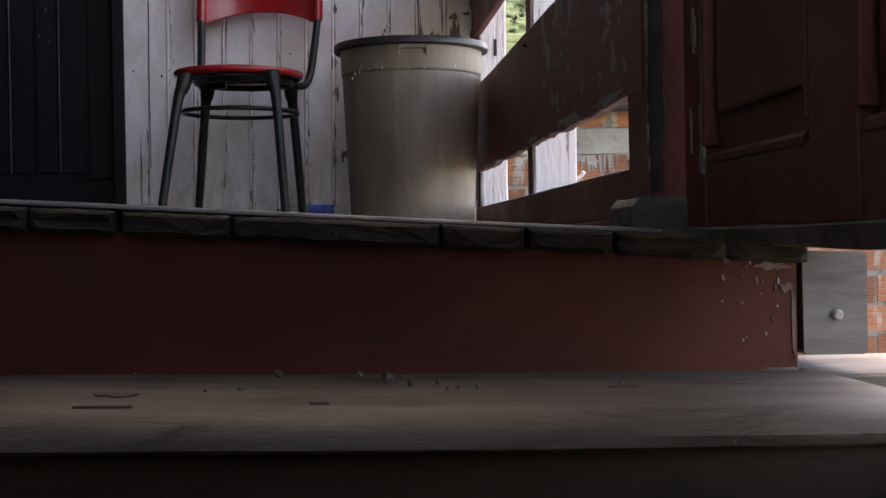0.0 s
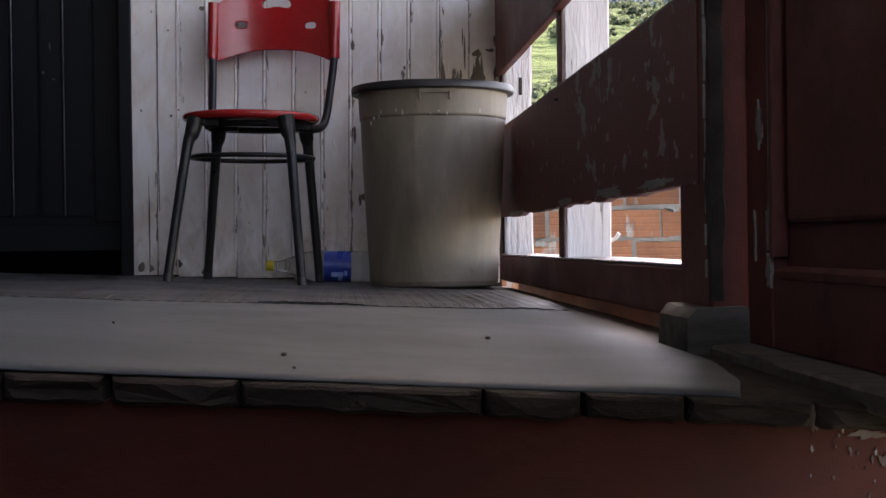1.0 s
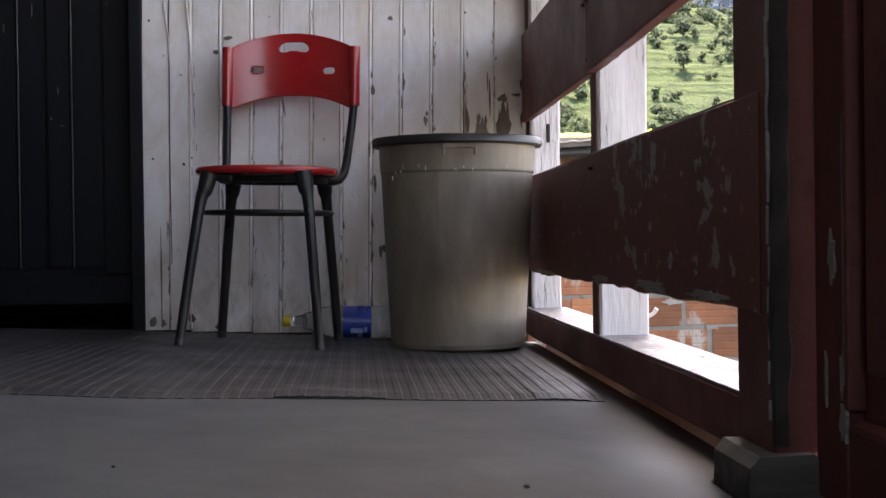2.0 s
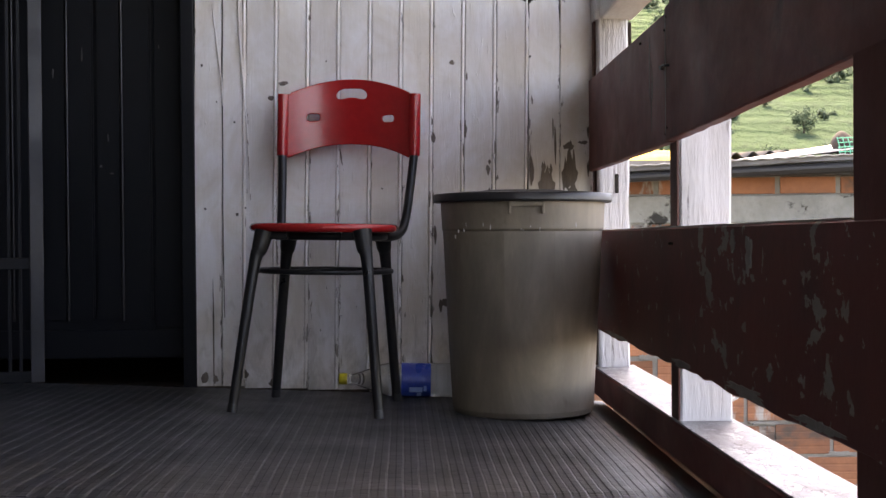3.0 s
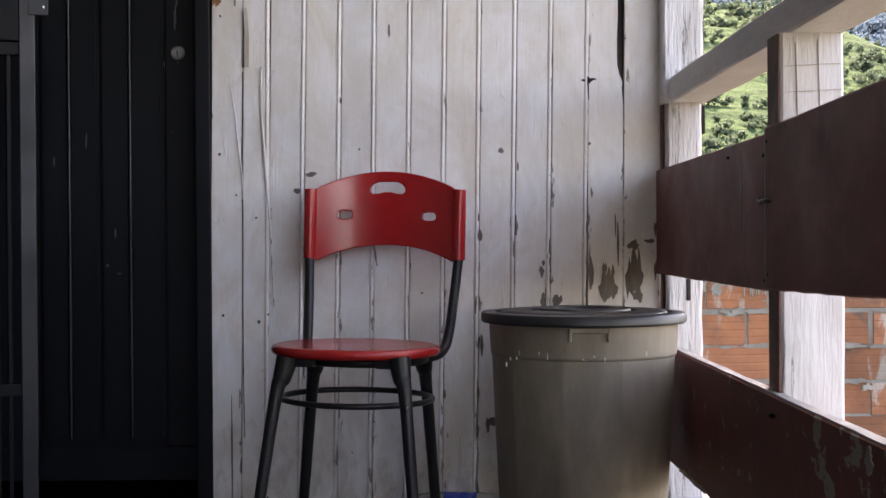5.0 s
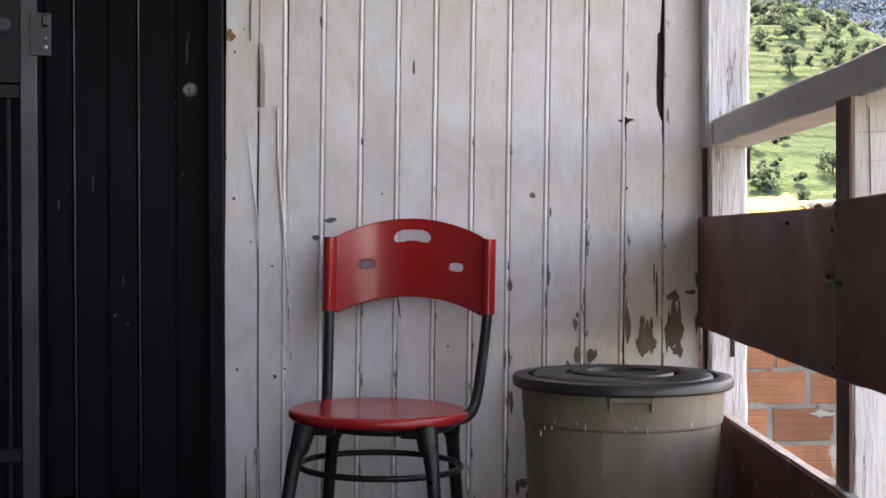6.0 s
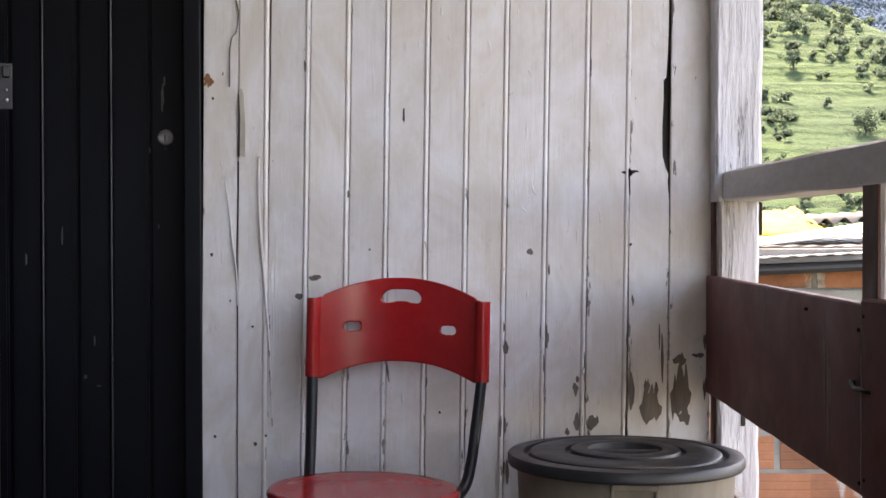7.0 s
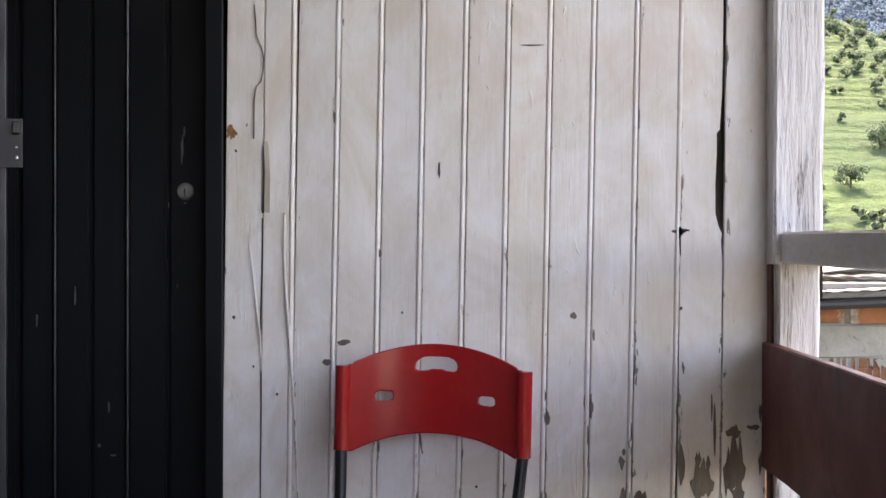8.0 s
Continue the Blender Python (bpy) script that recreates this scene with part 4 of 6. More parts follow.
def build_stair_side():
    """The end post on its block, and the old panelled door that closes the stair's side."""
    post = finish("end_post", timber(bmesh.new(), (1.108, -2.305, 0.012), (1.108, -2.305, CEIL_Z), (0.036, 0, 0), (0, 0.075, 0), 30, 0.002, 41, 0.005), M_RED_DIM)
    tagged(post, "oxblood-painted end post with chipped corners", "post")
    part("worn_edge", timber(bmesh.new(), (1.081, -2.381, 0.02), (1.083, -2.381, 1.4), (0.010, 0, 0), (0, 0.004, 0), 60, 0.006, 44, 0.002), M_GROOVE, post, "dark bare corner of the post")
    rail_flakes(post, [(-2.374 + 0.003 * math.sin(k * 2.7), 0.06 + 0.043 * k, 0.0022 + 0.0014 * math.sin(k * 1.9), 0.018 + 0.022 * abs(math.sin(k * 3.3)), k + 0.7) for k in range(22)], 1.0685)
    blk = timber(bmesh.new(), (1.082, -2.245, -0.0255), (1.082, -2.400, -0.0255), (0.044, 0, 0), (0, 0, 0.037), 10, 0.003, 47, 0.013)
    tagged(finish("post_block", blk, M_BLOCK, smooth=True, crease=25), "bare grey wooden block under the end post", "block")
    door = thing("side_panel_door", "old oxblood panelled door closing the side of the stair", "door panel")
    X = 1.118

    def piece(name, y0, y1, z0, z1, t0, t1, mat=M_RED_DIM, label="", bev=0.003):
        return part(name, box(bmesh.new(), X + t0, X + t1, y1, y0, z0, z1, bev), mat, door, label)

    st = piece("stile", -2.392, -2.490, -0.034, 1.02, 0.0, 0.035)
    piece("stile", -2.885, -3.02, -0.034, 1.02, 0.0, 0.035)
    piece("stile", -3.42, -3.55, -0.034, 1.02, 0.0, 0.035)
    piece("bottom_rail", -2.490, -2.885, -0.034, 0.055, 0.002, 0.035)
    piece("bottom_rail", -3.02, -3.42, -0.034, 0.055, 0.002, 0.035)
    piece("top_rail", -2.490, -2.885, 0.90, 1.02, 0.002, 0.035)
    piece("top_rail", -3.02, -3.42, 0.90, 1.02, 0.002, 0.035)
    for y0, y1 in ((-2.492, -2.883), (-3.022, -3.418)):
        piece("panel", y0, y1, 0.05, 0.905, 0.018, 0.028)
        piece("field", y0 - 0.03, y1 + 0.03, 0.115, 0.84, 0.008, 0.018, bev=0.006)
        piece("moulding", y0, y0 - 0.012, 0.075, 0.90, -0.004, 0.018, label="", bev=0.003)
        piece("moulding", y1 + 0.012, y1, 0.075, 0.90, -0.002, 0.018, bev=0.003)
        bm = bmesh.new()
        timber(bm, (X + 0.010, y0 - 0.012, 0.056), (X + 0.010, y1 + 0.012, 0.056), (0.010, 0, 0), (0, 0, 0.010), 6, 0.001, y0, 0.006)
        part("moulding", bm, M_RED_DIM, door)
    piece("backing", -2.40, -3.54, -0.03, 1.0, 0.029, 0.034)
    rail_flakes(st, ((-2.452, 0.235, 0.018, 0.05, 2.0), (-2.483, 0.115, 0.016, 0.05, 3.0), (-2.484, 0.062, 0.018, 0.04, 4.0), (-2.487, 0.26, 0.003, 0.25, 5.0), (-2.43, 0.10, 0.006, 0.05, 6.0)), X - 0.0025)
    ledge = timber(bmesh.new(), (1.10, -2.41, -0.0465), (1.10, -3.5, -0.0465), (0.035, 0, 0), (0, 0, 0.012), 16, 0.004, 51, 0.004)
    tagged(finish("sill_plank", ledge, M_BLOCK), "dark splintered plank under the panelled side", "sill", kind="structure")
    # Unseen walls beside the lower steps; their heights set the light from the right.
    lowwall = bmesh.new()
    box(lowwall, 1.118, 1.15, -5.3, -3.551, -3.3, 1.02, 0.003)
    box(lowwall, 1.122, 1.150, -5.3, -3.17, -3.3, -0.225, 0.003)
    tagged(finish("wall_east", lowwall, M_RED), "unseen red boarded wall added to limit light on the stairs", "wall", kind="structure")


build_stair_side()


# ---- the white board wall ----
WALL_XS = [0.0, 0.077, 0.142, 0.228, 0.315, 0.399, 0.485, 0.570, 0.654, 0.741, 0.828, 0.917, 1.003, 1.095]


def board_push(i):
    """How far a board stands out of the wall's plane."""
    return 0.003 * noise.noise(Vector((i * 1.7, 4, 0))) - (0.004 if i == 12 else 0)


def wall_face(x, z):
    """The depth of the painted face at a place on the wall."""
    for i, (a, b) in enumerate(zip(WALL_XS, WALL_XS[1:])):
        lean = 0.016 if 1 < i < 11 else 0.010
        if x - lean * (z - 0.92) < b:
            return board_push(i)
    return 0.0


def build_wall_boards():
    xs = WALL_XS
    for i, (a, b) in enumerate(zip(xs, xs[1:])):
        w = b - a
        lean = 0.016 if 1 < i < 11 else 0.010
        z0 = floor_z((a + b) / 2) + 0.012 + 0.006 * noise.noise(Vector((i * 3.3, 0, 0)))
        push = board_push(i)
        bm = bmesh.new()

        def sx(x, z):
            return x + lean * (z - 0.92)

        if i == 11:
            # split board: a black gap opens along its edge
            right = [(z0, b - 0.0006), (1.00, b - 0.0008), (1.045, b - 0.005), (1.06, b - 0.003), (1.075, b - 0.010), (1.10, b - 0.0165), (1.16, b - 0.0175), (1.22, b - 0.0155),
                     (1.262, b - 0.016), (1.268, b - 0.010), (1.30, b - 0.0085), (1.34, b - 0.0065), (1.42, b - 0.0058), (CEIL_Z, b - 0.006)]
            out = [(sx(a + 0.0003, z0), z0)] + [(sx(x, z), z) for z, x in right] + [(sx(a + 0.0003, CEIL_Z), CEIL_Z)]
            slab(bm, out, 0.018, Matrix.Translation((0, push, 0)))
        else:
            bead = 0.0 if i in (0, 12) else 1.0
            prof = [(a + 0.0012, 0.019), (a + 0.0003, 0.0018), (a + 0.0022, 0.0004)]
            if bead:
                prof += [(b - 0.0135, 0.0), (b - 0.0122, 0.0014), (b - 0.0116, 0.0014), (b - 0.0102, -0.0012), (b - 0.0076, -0.0028), (b - 0.0050, -0.0022), (b - 0.0030, 0.0002), (b - 0.0012, 0.0018), (b - 0.0003, 0.019)]
            else:
                prof += [(b - 0.0035, 0.0), (b - 0.0012, 0.003), (b - 0.0012, 0.019)]
            n = 10
            rings = []
            for k in range(n + 1):
                z = z0 + (CEIL_Z - z0) * k / n
                bow = 0.0015 * noise.noise(Vector((i * 2.1, z * 1.3, 9)))
                rings.append([bm.verts.new((sx(x, z) + bow * 0.5, y + push + bow, z)) for x, y in prof])
            for r0, r1 in zip(rings, rings[1:]):
                for k in range(len(prof)):
                    bm.faces.new((r0[k], r0[(k + 1) % len(prof)], r1[(k + 1) % len(prof)], r1[k]))
            bm.faces.new(rings[0])
            bm.faces.new(rings[-1][::-1])
        uv = bm.loops.layers.uv.new("across")
        for f in bm.faces:
            for lp in f.loops:
                lp[uv].uv = ((lp.vert.co.x - lean * (lp.vert.co.z - 0.92) - a) / w, lp.vert.co.z)
        part("board", bm, M_WALL, wall_north)
    return xs


build_wall_boards()


def wall_marks():
    """Flakes, nail holes, splits and a peeled sliver on the white boards."""
    def peel(x, z, w, h, s):
        """Paint torn off along the grain: upright sides, toothed above and below."""
        cols = max(5, int(w / 0.0032))
        tops, feet = [], []
        for k in range(cols + 1):
            u = k / cols
            env = (4 * u * (1 - u)) ** 0.35
            a = noise.noise(Vector((u * cols * 0.55 + s * 3.1, s, 0.3))) + 0.6 * noise.noise(Vector((u * cols * 1.3, s * 2.0, 4.0)))
            b = noise.noise(Vector((u * cols * 0.40 + s * 1.7, s, 8.3))) + 0.5 * noise.noise(Vector((u * cols * 1.2, s, 6.0)))
            sway = 0.10 * w * math.sin(u * 3 + s)
            tops.append((-w / 2 + w * u + sway, h * (0.04 + 0.42 * env * min(1.15, max(0.12, 0.72 + 0.85 * a)))))
            feet.append((-w / 2 + w * u - sway, -h * (0.04 + 0.42 * env * min(1.15, max(0.15, 0.75 + 0.6 * b)))))
        lift = 0.0013 + 0.0009 * ((s * 7.3) % 1.0) - wall_face(x, z)
        part("flake", slab(bmesh.new(), feet + tops[::-1], 0.004, Matrix.Translation((x, -lift, z))), M_BARE, wall_north)

    def mark(name, x, z, w, h, s, mat, n=26, rag=0.65, lift=0.0013):
        lift = lift - wall_face(x, z)
        part(name, slab(bmesh.new(), blotch(w, h, s, n, rag), 0.004, Matrix.Translation((x, -lift, z))), mat, wall_north)

    for x, z, w, h, s in ((1.027, 0.596, 0.040, 0.150, 1.0), (1.024, 0.665, 0.026, 0.030, 1.5), (1.034, 0.545, 0.022, 0.050, 1.7), (0.963, 0.565, 0.042, 0.092, 2.0), (0.955, 0.610, 0.012, 0.045, 2.4), (0.975, 0.600, 0.009, 0.04, 2.7),
                          (0.922, 0.600, 0.013, 0.115, 3.0), (1.064, 0.672, 0.025, 0.013, 4.0), (0.802, 0.600, 0.012, 0.042, 5.0), (0.806, 0.620, 0.008, 0.02, 5.5), (0.839, 0.528, 0.024, 0.040, 6.0),
                          (0.784, 0.508, 0.010, 0.022, 7.0), (0.804, 0.530, 0.013, 0.050, 7.5), (0.812, 0.545, 0.006, 0.045, 7.7), (0.652, 0.692, 0.011, 0.034, 8.0), (0.648, 0.735, 0.006, 0.030, 8.5),
                          (0.733, 0.655, 0.007, 0.055, 9.0), (0.728, 0.72, 0.006, 0.04, 9.2), (0.988, 0.665, 0.006, 0.11, 9.4), (0.982, 0.71, 0.004, 0.06, 9.6), (0.820, 0.66, 0.006, 0.05, 9.8),
                          (0.655, 0.42, 0.008, 0.055, 9.5), (0.680, 0.235, 0.020, 0.034, 10.0), (0.668, 0.225, 0.010, 0.055, 10.5), (0.690, 0.205, 0.006, 0.03, 10.7), (0.645, 0.30, 0.006, 0.05, 11.0), (0.640, 0.52, 0.006, 0.06, 11.5),
                          (0.242, 0.839, 0.026, 0.014, 12.0), (0.208, 0.801, 0.018, 0.020, 13.0), (0.315, 1.02, 0.007, 0.022, 14.0), (0.704, 0.895, 0.014, 0.016, 15.0), (0.745, 0.855, 0.005, 0.03, 16.0), (0.925, 0.79, 0.006, 0.03, 17.0),
                          (0.223, 1.295, 0.006, 0.035, 18.0), (0.02, 0.035, 0.02, 0.045, 19.0), (0.05, 0.03, 0.014, 0.03, 20.0), (0.21, 0.02, 0.03, 0.03, 21.0), (0.13, 0.045, 0.02, 0.035, 21.5), (1.078, 0.60, 0.007, 0.06, 23.0), (1.078, 0.70, 0.006, 0.05, 23.5)):
        peel(x, z, w, h, s)
    for x, z, d in ((0.026, 0.498, 0.006), (0.113, 0.482, 0.0075), (0.135, 0.50, 0.005), (0.09, 1.118, 0.005), (0.09, 1.108, 0.005), (0.024, 1.225, 0.005), (0.108, 0.735, 0.005), (0.917, 1.064, 0.011),
                    (0.92, 0.91, 0.005), (0.02, 0.89, 0.006), (0.06, 0.79, 0.004), (0.51, 0.55, 0.005), (0.36, 0.90, 0.004)):
        mark("nail_hole", x, z, d, d * 1.2, x * 17 + z, M_GROOVE, 14, 0.6, 0.0016)
    mark("rust_stain", 0.014, 1.262, 0.018, 0.026, 3.3, surface("rust", (0.30, 0.13, 0.05), (0.18, 0.08, 0.04), 60, rough=0.9))
    for w, h, s, dx, dz in ((0.034, 0.006, 1.5, 0.0, 0.0), (0.007, 0.028, 2.5, 0.0, 0.0), (0.016, 0.005, 3.5, 0.012, 0.003), (0.003, 0.04, 4.5, 0.001, -0.024), (0.012, 0.010, 5.5, 0.001, -0.002)):
        mark("star_crack", 0.917 + dx, 1.064 + dz, w, h, s, M_GROOVE, 18, 0.6, 0.0016)
    mark("split", 0.434, 1.187, 0.005, 0.032, 2.2, M_GROOVE, 20, 0.7)
    mark("split", 0.045, 0.15, 0.004, 0.28, 6.2, M_BARE, 30, 0.5)
    mark("split", 0.62, 1.438, 0.045, 0.003, 4.2, M_GROOVE, 22, 0.5)
    # the lifted sliver and the split beside the door
    part("sliver", slab(bmesh.new(), [(0.082, 1.102), (0.093, 1.10), (0.094, 1.17), (0.0905, 1.235), (0.087, 1.246), (0.081, 1.243), (0.0835, 1.19)], 0.006, Matrix.Translation((0, -0.0048, 0))), M_SLIVER, wall_north, "split bare wood sliver")
    part("split", slab(bmesh.new(), [(0.0775, 1.10), (0.0815, 1.10), (0.083, 1.18), (0.0805, 1.235), (0.079, 1.23), (0.0795, 1.18)], 0.004, Matrix.Translation((0, -0.0042, 0))), M_GROOVE, wall_north)
    crack = [(0.061, 1.52), (0.062, 1.49), (0.066, 1.46), (0.076, 1.43), (0.079, 1.41), (0.079, 1.38), (0.074, 1.365), (0.064, 1.355), (0.062, 1.33), (0.060, 1.25)]
    rib = [(x + 0.0014 * math.sin(k * 2.1), z) for k, (x, z) in enumerate(crack)]
    wid = [0.0007 + 0.0009 * abs(math.sin(k * 1.3)) for k in range(len(crack))]
    part("split", slab(bmesh.new(), [(x - w, z) for (x, z), w in zip(rib, wid)] + [(x + w, z) for (x, z), w in list(zip(rib, wid))[::-1]], 0.003, Matrix.Translation((0, -0.0012 - max(0.0, -min(board_push(0), board_push(1))), 0))), M_BARE, wall_north)
    seam = [(0.078, 1.09), (0.077, 0.98), (0.074, 0.88), (0.0755, 0.70), (0.074, 0.45), (0.076, 0.2)]
    part("split", tube(bmesh.new(), [(x, 0.0006, z) for x, z in seam], 0.0017, 6, steps=3), M_GROOVE, wall_north)
    edge = [(0.050, 1.05), (0.0586, 0.982), (0.066, 0.91), (0.0735, 0.85), (0.0755, 0.78)]
    part("paint_curl", tube(bmesh.new(), [(x, -0.002, z) for x, z in edge], [0.0008, 0.0016, 0.0022, 0.0020, 0.0008], 8, steps=4), M_WALL, wall_north, "lifted strip of white paint")
    # a strip of lifted paint curling along the third board
    curl = [(0.123, 1.10), (0.122, 1.02), (0.126, 0.94), (0.133, 0.85), (0.136, 0.80), (0.143, 0.70), (0.146, 0.62), (0.150, 0.52)]
    part("paint_curl", tube(bmesh.new(), [(x, -0.004, z) for x, z in curl], [0.0022, 0.0024, 0.003, 0.0034, 0.003, 0.0022, 0.0016, 0.001], 8, steps=4), M_WALL, wall_north, "lifted strip of white paint")


wall_marks()


# ---- door and gate ----
def build_black_door():
    door = thing("door_1", "closed black ribbed door with a steel lock cylinder", "door", kind="structure")
    Y = 0.078
    leaf = part("leaf", box(bmesh.new(), -0.985, -0.040, Y, Y + 0.035, 0.085, 2.08, 0.003), M_BLACK, door)
    xs = [-0.968, -0.893, -0.816, -0.740, -0.665, -0.590, -0.514, -0.438, -0.363, -0.289, -0.212, -0.129]
    for i, (a, b) in enumerate(zip(xs, xs[1:])):
        dep = 0.008 if i % 2 else 0.014
        bm = bmesh.new()
        slab(bm, [(a + 0.003, 0.19), (b - 0.003, 0.19), (b - 0.003, 2.0), (a + 0.003, 2.0)], dep, Matrix.Translation((0, Y - dep + 0.001, 0)))
        bmesh.ops.bevel(bm, geom=list(bm.edges), offset=0.004, segments=2, affect="EDGES")
        part("rib", bm, M_BLACK, door)
        if i % 2:
            part("bead", tube(bmesh.new(), ((b, Y - 0.011, 0.19), (b, Y - 0.011, 2.0)), 0.003, 8, steps=1), M_GATE, door)
    part("bottom_rail", box(bmesh.new(), -0.985, -0.040, Y - 0.008, Y - 0.001, 0.085, 0.165, 0.003), M_BLACK, door)
    part("lock_stile", box(bmesh.new(), -0.124, -0.040, Y - 0.010, Y - 0.001, 0.17, 2.08, 0.003), M_BLACK, door)
    m = Matrix.Translation((-0.092, Y - 0.010, 1.146)) @ Euler((radians(90), 0, 0)).to_matrix().to_4x4()
    lock = part("lock_cylinder", lathe(bmesh.new(), [(0, 0.010), (0.010, 0.010), (0.0112, 0.008), (0.0125, 0.0085), (0.0165, 0.006), (0.018, 0.0), (0.018, -0.004)], 28, m), M_STEEL, door, "dull steel lock cylinder", True)
    part("keyhole", box(bmesh.new(), -0.0935, -0.0905, Y - 0.0212, Y - 0.019, 1.136, 1.152, 0.0006), M_GROOVE, lock)
    for x, z, w, h, s in ((-0.098, 1.235, 0.006, 0.06, 3), (-0.094, 1.27, 0.004, 0.02, 5), (-0.092, 1.122, 0.004, 0.004, 7), (-0.126, 1.118, 0.003, 0.012, 8), (-0.32, 0.93, 0.003, 0.03, 9),
                          (-0.25, 0.70, 0.003, 0.02, 10), (-0.27, 0.62, 0.006, 0.008, 11), (-0.21, 0.66, 0.003, 0.006, 12), (-0.40, 0.88, 0.003, 0.02, 13), (-0.24, 0.60, 0.01, 0.004, 14), (-0.108, 0.95, 0.002, 0.010, 15)):
        part("scratch", slab(bmesh.new(), blotch(w, h, s, 16, 0.8), 0.004, Matrix.Translation((x, Y - 0.0165, z))), M_SCRATCH, door)
    frame_bm = bmesh.new()
    box(frame_bm, -0.038, -0.001, -0.006, 0.12, -0.01, 2.12, 0.003)
    part("jamb", frame_bm, M_BLACK, door)
    part("jamb", box(bmesh.new(), -1.02, -0.987, -0.004, 0.12, 0.02, 2.12, 0.003), M_BLACK, door)
    part("head", box(bmesh.new(), -0.987, -0.038, -0.004, 0.12, 2.085, 2.12, 0.003), M_BLACK, door)
    thr = timber(bmesh.new(), (-0.987, 0.05, 0.008), (-0.040, 0.05, 0.002), (0, 0.06, 0), (0, 0, 0.012), 10, 0.002, 61, 0.004)
    tagged(finish("threshold", thr, M_DARKWOOD), "dark worn door threshold", "threshold", kind="structure")
    hall = box(bmesh.new(), ROOM_W, 0.2, 0.115, 1.2, -0.1, -0.002)
    tagged(finish("floor_hall", hall, M_DARKWOOD), "unlit hall floor behind the door", "floor", kind="structure")


build_black_door()


def build_gate():
    """The open steel gate leaf with its lock plate; bars of square tube."""
    g = thing("steel_gate", "open dark steel gate leaf with a lock plate", "gate", pose(-0.327, -0.335, 0.065, 0, 0, -165))
    L, H = 0.92, 1.92
    # local x runs from the lock side to the hinge side
    part("lock_stile", box(bmesh.new(), 0.0, 0.0335, -0.018, 0.018, 0.0, H, 0.002), M_GATE, g)
    part("hinge_stile", box(bmesh.new(), L - 0.03, L, -0.018, 0.018, 0.0, H, 0.002), M_GATE, g)
    for z in (0.0, 0.280, 1.02, H - 0.03):
        part("crossbar", box(bmesh.new(), 0.0335, L - 0.03, -0.015, 0.015, z, z + 0.028, 0.002), M_BLACK, g)
    for k, x in enumerate((0.052, 0.078, 0.125, 0.21, 0.30, 0.39, 0.48, 0.57, 0.66, 0.75, 0.83)):
        w = 0.018 if k == 2 else 0.009
        part("bar", box(bmesh.new(), x, x + w, -0.007, 0.007, 0.028, H - 0.03, 0.0015), M_BLACK, g)
    pl = part("lock_plate", box(bmesh.new(), -0.028, 0.013, 0.0185, 0.0225, 1.107, 1.194, 0.001), M_GATE, g, "grey steel lock plate")
    part("latch", box(bmesh.new(), -0.024, -0.011, 0.0225, 0.036, 1.166, 1.188, 0.002), M_TUBE, pl)
    part("screw", lathe(bmesh.new(), [(0, 0.003), (0.0035, 0.002), (0.0045, 0)], 12, Matrix.Translation((-0.017, 0.0225, 1.124)) @ Euler((radians(-90), 0, 0)).to_matrix().to_4x4()), M_STEEL, pl)
    part("screw", lathe(bmesh.new(), [(0, 0.003), (0.0025, 0.002), (0.003, 0)], 12, Matrix.Translation((-0.017, 0.0225, 1.143)) @ Euler((radians(-90), 0, 0)).to_matrix().to_4x4()), M_STEEL, pl)
    case = part("lock_case", box(bmesh.new(), 0.0335, 0.15, -0.016, 0.016, 1.05, 1.22, 0.003), M_BLACK, g, "dark lock case")
    part("lock_cylinder", lathe(bmesh.new(), [(0, 0.012), (0.011, 0.012), (0.0125, 0.008), (0.016, 0.007), (0.017, 0)], 24, Matrix.Translation((0.068, 0.016, 1.168)) @ Euler((radians(-90), 0, 0)).to_matrix().to_4x4()), M_GATE, case, "darkened steel lock cylinder", True)
    for z in (0.2, 1.0, 1.7):
        part("hinge", tube(bmesh.new(), ((L + 0.012, 0, z), (L + 0.012, 0, z + 0.1)), 0.012, 12, steps=1), M_GATE, g)
    part("hinge_post", box(bmesh.new(), L + 0.024, L + 0.07, -0.02, 0.02, -0.06, 2.30, 0.003), M_GATE, g)


build_gate()


# ---- chair ----
CHAIR = pose(0.377, -0.325, 0, 0, 1.0, -9)


